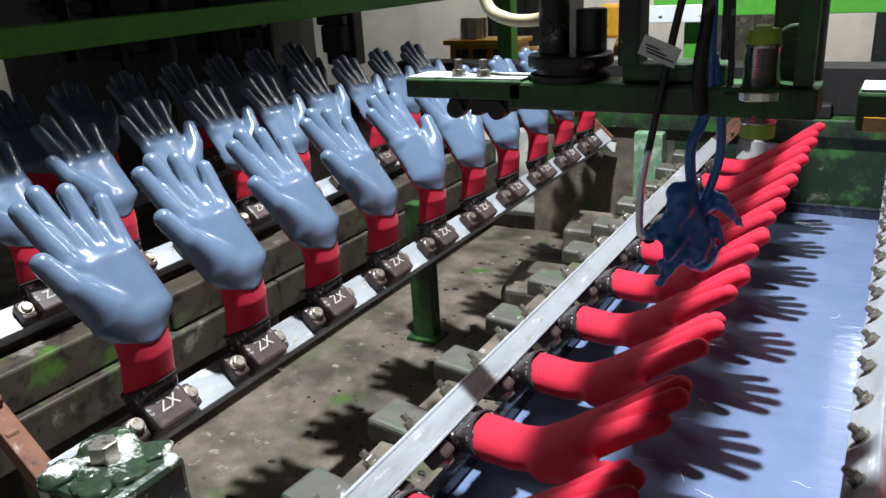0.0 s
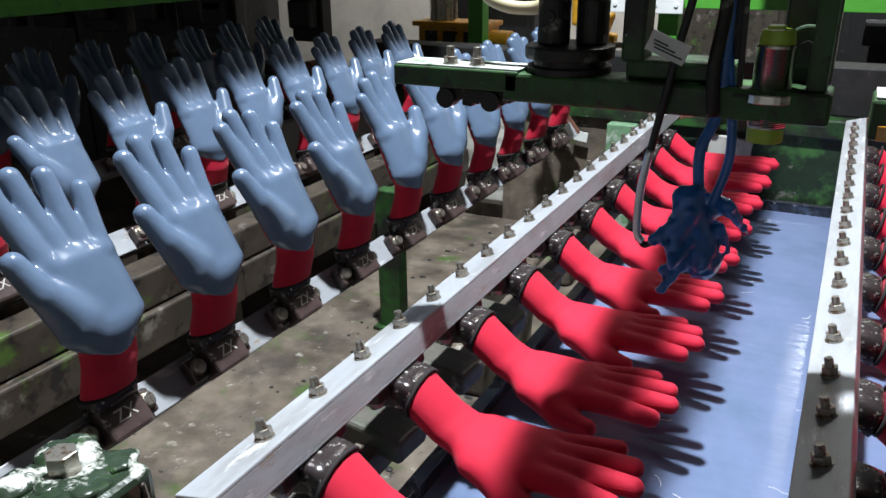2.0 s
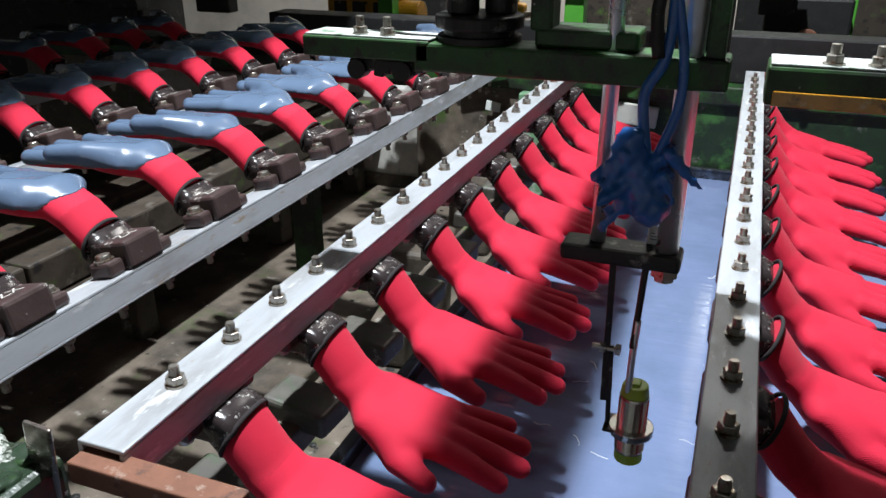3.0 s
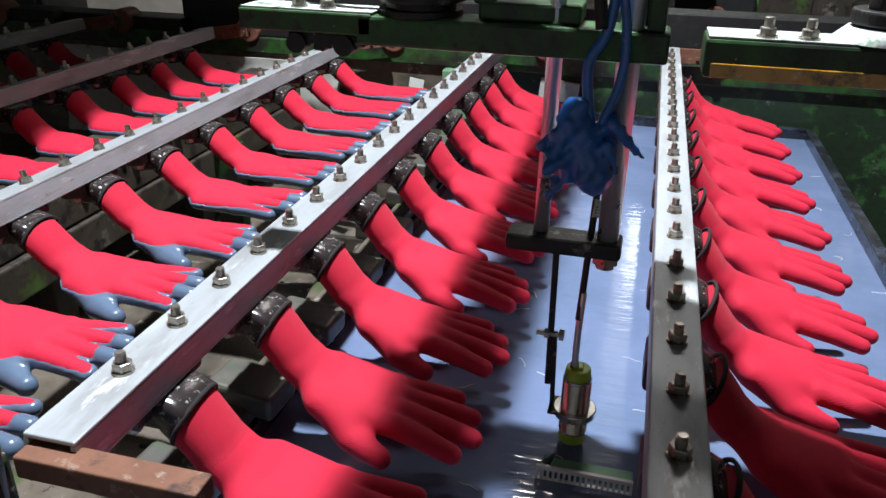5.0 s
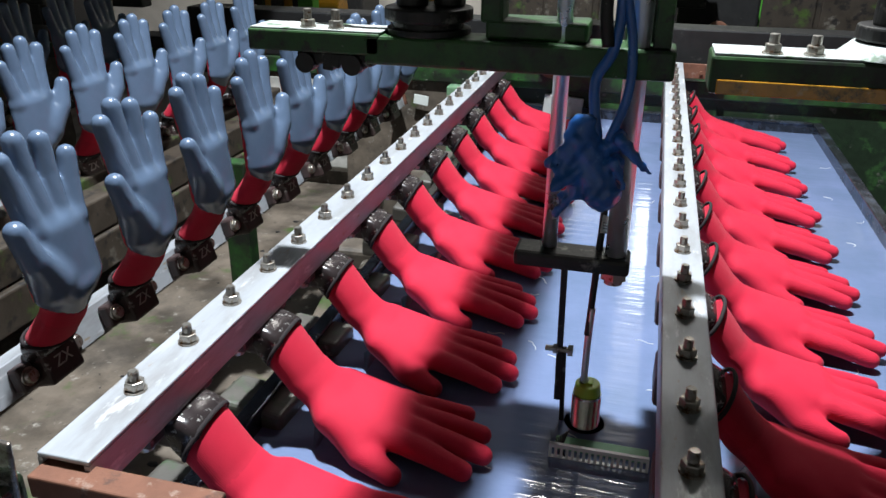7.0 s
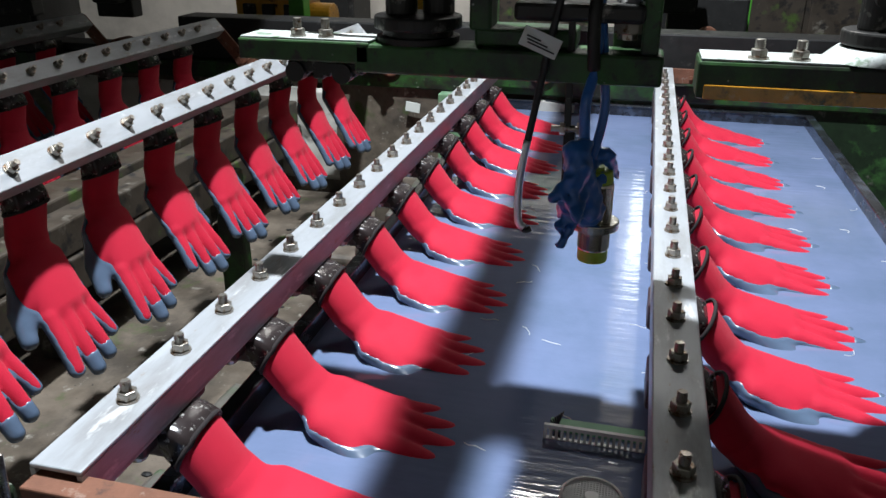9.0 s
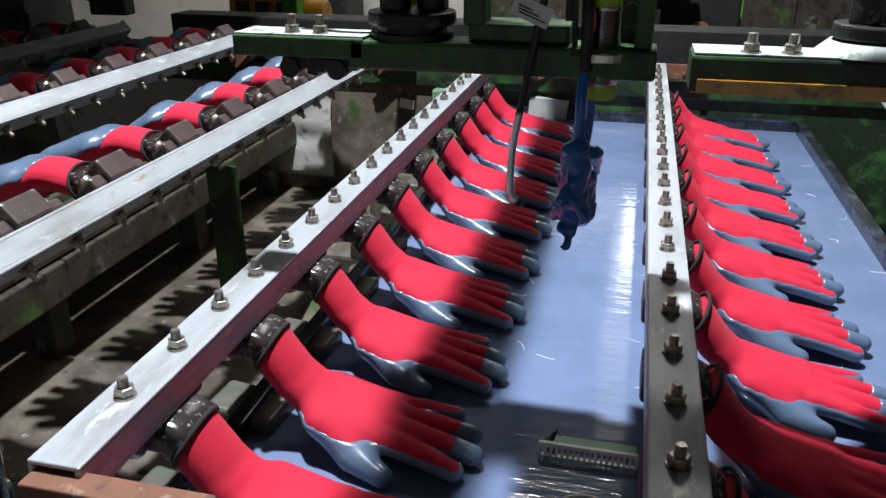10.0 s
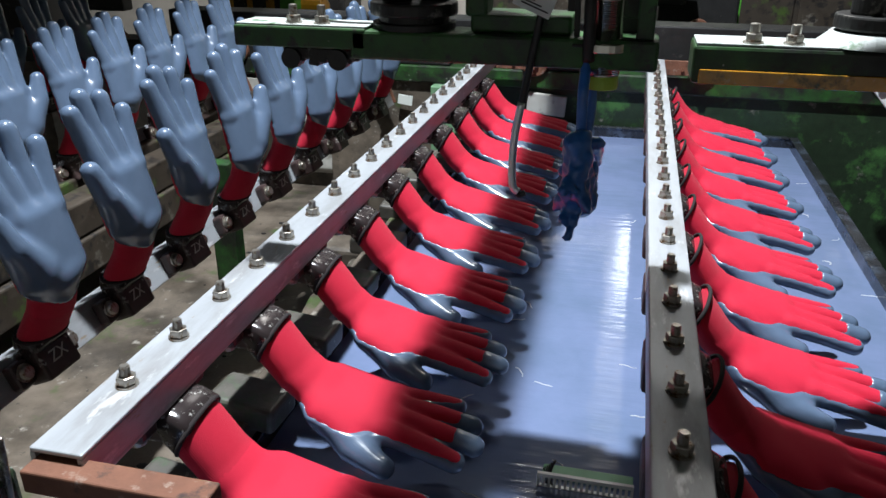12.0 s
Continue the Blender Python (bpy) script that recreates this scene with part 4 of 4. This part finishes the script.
    # dark drive box with a pale disc
    t = thing("gear_box", "black gear box with a pale round shaft end", "gear box")
    b = B()
    box(b, (0.42, 2.2, -0.14), (0.66, 2.36, 0.10), 0.008)
    box(b, (0.40, 2.17, 0.05), (0.50, 2.22, 0.12), 0.006)
    part("case", b, BLACK, t)
    b = B()
    tube(b, (0.545, 2.18, -0.02), (0.545, 2.2, -0.02), 0.034, seg=28, bevel=0.003)
    part("shaft_disc", b, RUST, t, "pale rusty round shaft end")
    b = B()
    tube(b, (0.545, 2.172, -0.02), (0.545, 2.18, -0.02), 0.012, seg=16)
    part("shaft_bolt", b, STEEL, t)
    # cabinet and sheets far behind
    for x, y, w, z0, z1, m, nm, lab, cat in ((-0.15, 3.4, 0.5, -0.9, 0.55, LEDGE, "brown_cabinet", "worn brown cabinet standing behind the line", "cabinet"),
                                        (1.0, 3.2, 0.7, -0.9, 0.5, LEDGE, "brown_cabinet", "worn brown cabinet standing behind the line", "cabinet"),
                                        (-3.4, 2.6, 2.3, -0.9, 0.85, BLACK, "dark_machine", "dark machine housing behind the line", "machine"),
                                        (-1.5, 3.9, 0.5, -0.9, 0.5, BLACK, "dark_machine", "dark machine housing behind the line", "machine"),
                                        (0.5, 3.0, 0.35, -0.9, 0.2, BLACK, "dark_machine", "dark machine housing behind the line", "machine")):
        t = thing(nm, lab, cat)
        b = B()
        box(b, (x - w / 2, y, z0), (x + w / 2, y + 0.3, z1), 0.01)
        part("body", b, m, t)
        for xa, xb in ((x - w / 2 + 0.03, x - 0.01), (x + 0.01, x + w / 2 - 0.03)):
            b = B()
            box(b, (xa, y - 0.012, z0 + 0.1), (xb, y, z1 - 0.06), 0.004)
            part("door_panel", b, m, t)
    b = B()
    bmesh.ops.create_grid(b, x_segments=40, y_segments=16, size=0.5)
    for v in b.verts:
        v.co = Vector((v.co.x * 0.9 - 0.9, 1.575 + 0.014 * noise.noise(Vector((v.co.x * 9, v.co.y * 6, 0))), v.co.y * 0.26 - 0.24))
    bmesh.ops.solidify(b, geom=b.faces[:], thickness=0.002)
    solid("plastic_sheet", b, SHEET, "crumpled pale plastic sheet on the end wall", "plastic sheet", smooth=True)
    b = B()
    box(b, (-0.155, 1.555, -0.45), (-0.08, 1.597, -0.102), 0.004)
    solid("splashed_post", b, SPLASH, "pale green post splashed with white latex", "steel post")
    b = B()
    box(b, (0.10, 1.572, -0.165), (0.20, 1.586, -0.112), 0.003, pose(0, 0, 0, 0, 5, 0))
    solid("splashed_plate", b, SHEET, "pale latex-splashed plate behind the rail", "steel plate")
    b = B()
    box(b, (-0.25, 1.575, -0.16), (-0.21, 1.579, -0.135), 0.0, pose(0, 0, 0, 0, 8, 0))
    solid("paper_tag", b, LABEL, "small pale paper tag on the beam", "label")
    # chain wheels bolted to the guide
    for x in (-1.72, -1.30, -0.9, -0.48, -0.07, 0.34, 0.75):
        b = B()
        tube(b, (x + 0.185, 1.575, -0.035), (x + 0.185, 1.64, -0.035), 0.034, seg=26, bevel=0.003)
        w = part("chain_wheel", b, RUST, GUIDE, "rusty chain wheel")
        b = B()
        tube(b, (x + 0.185, 1.568, -0.035), (x + 0.185, 1.575, -0.035), 0.011, seg=6)
        part("wheel_bolt", b, STEEL, w)
        b = B()
        box(b, (x + 0.21, 1.59, -0.0545), (x + 0.37, 1.64, -0.022), 0.004)
        part("link_plate", b, BLACK, GUIDE)
    # slotted arm to the side of the bath
    t = thing("slotted_arm", "pale slotted steel arm with bolts beside the tank", "steel bracket")
    b = B()
    box(b, (-0.02, -0.006, -0.20), (0.02, 0.006, 0.10), 0.002)
    part("arm", b, WHITEP, t)
    for i in range(4):
        b = B()
        tube(b, (0, -0.016, 0.06 - 0.05 * i), (0, -0.006, 0.06 - 0.05 * i), 0.009, seg=6)
        part("arm_bolt", b, STEEL, t)
    t.matrix_basis = pose(0.92, 1.42, -0.06, 0, -42, 0)
    b = B()
    box(b, (0.80, 0.2, -0.9), (0.86, 1.6, -0.33), 0.01)
    solid("tank_support", b, BLACK, "black steel support beside the tank", "steel support", "structure")


background()


# ---------- what moves ----------
def spin(base, degrees):
    return base @ Matrix.Rotation(radians(degrees), 4, (0, -1, 0))


WASH_TURN = [(0, 137.0), (0.5, 136.5), (1.0, 135.0), (1.5, 131.0), (2.0, 127.0), (2.2, 129), (2.5, 143), (2.8, 173.3), (3.0, 192.5), (3.2, 211.7), (3.4, 231.9), (3.7, 258.9),
             (4.1, 293.7), (4.5, 327.4), (4.9, 362.2), (5.3, 392.0), (5.5, 410.0), (5.7, 428.0), (5.9, 445.0), (6.2, 461.0), (6.5, 467.0), (6.9, 467.0), (7.2, 460.0), (7.6, 435.3),
             (8.0, 402.7), (8.4, 368.0), (8.8, 328.0), (9.0, 311.0), (9.2, 294.0), (9.5, 268.0), (9.8, 240.8), (10.0, 223.0), (10.3, 197.0), (10.5, 181.0), (10.75, 160.5), (11.0, 141.0),
             (11.5, 120.5), (12.0, 113.0)]
DIP_TURN = [(0, 49), (0.5, 49), (1.0, 47), (1.5, 38), (1.7, 32), (1.9, 21), (2.1, 9), (2.3, 1.5), (2.45, 0), (7, 0), (12, 0)]
LIFT = [(0, 0.0), (3.2, 0.0), (3.5, 0.010), (5.5, 0.088), (7.0, 0.121), (7.6, 0.141), (8.1, 0.150), (8.6, 0.151), (8.95, 0.150), (9.5, 0.138), (10, 0.121), (11, 0.094), (12, 0.072)]
LIQUID = -0.285


def place(base, a, coated):
    """The dipping rails also sink a little as their cranks turn up."""
    if coated:
        return spin(base, a)
    return Matrix.Translation((0.015 * a / 46, 0, -0.020 * a / 46)) @ spin(base, a)


def key_rows():
    for rail, gloves, base, coated in ROWS:
        turns = WASH_TURN if coated else DIP_TURN
        walk(rail, [(t, place(base, a, coated)) for t, a in turns])
        for gl, film, at in gloves:
            walk(gl, [(t, place(at, a, coated)) for t, a in turns])
            if not coated:
                rows = []
                for t, a in DIP_TURN[:-2]:
                    rows.append((t, Matrix.Rotation(radians(-a), 4, (0, -1, 0)) @ Matrix.Translation((0, 0, -0.22))))
                for t, u in LIFT:
                    if 2.5 < t < 8.3:
                        rows.append((t, Matrix.Translation((0, 0, -0.22 + 1.4194 * min(u, 0.155)))))
                rows += [(8.5, Matrix.Identity(4)), (12, Matrix.Identity(4))]
                walk(film, rows)


def motions():
    key_rows()
    walk(TANK, [(t, pose(0, 0, LIQUID + u)) for t, u in LIFT])
    up = 0.387
    walk(SENSOR, [(0, pose(0, 0, up)), (2.3, pose(0, 0, up)), (2.42, pose(0, 0, up - 0.03)), (2.98, pose(0, 0, 0.03)), (3.12, pose(0, 0, 0)), (8.4, pose(0, 0, 0)),
                  (8.56, pose(0, 0, 0.03)), (9.24, pose(0, 0, up - 0.03)), (9.35, pose(0, 0, up)), (12, pose(0, 0, up))])
    walk(CLUMP, [(0, pose(0.282, 0.25, 0.103, 0, 0, 40)), (2.0, pose(0.286, 0.25, 0.103, 0, 0, 40)), (2.5, pose(0.312, 0.25, 0.112, 0, 0, 25)), (3.2, pose(0.315, 0.25, 0.128, 0, 0, 0)),
                 (8.4, pose(0.315, 0.25, 0.128, 0, 0, 0)), (9.3, pose(0.316, 0.25, 0.108, 0, 0, 75)), (12, pose(0.316, 0.25, 0.108, 0, 0, 75))])
    walk(SLACK, [(0, pose(0.236, 0.25, 0.112)), (2.2, pose(0.236, 0.25, 0.112)), (2.4, pose(0.245, 0.25, 0.085)), (3.05, pose(0.324, 0.262, -0.085, 0, 0, 80)), (8.4, pose(0.324, 0.262, -0.085, 0, 0, 80)),
                 (8.8, pose(0.27, 0.25, 0.04)), (9.3, pose(0.256, 0.25, 0.112)), (12, pose(0.256, 0.25, 0.112))])


motions()
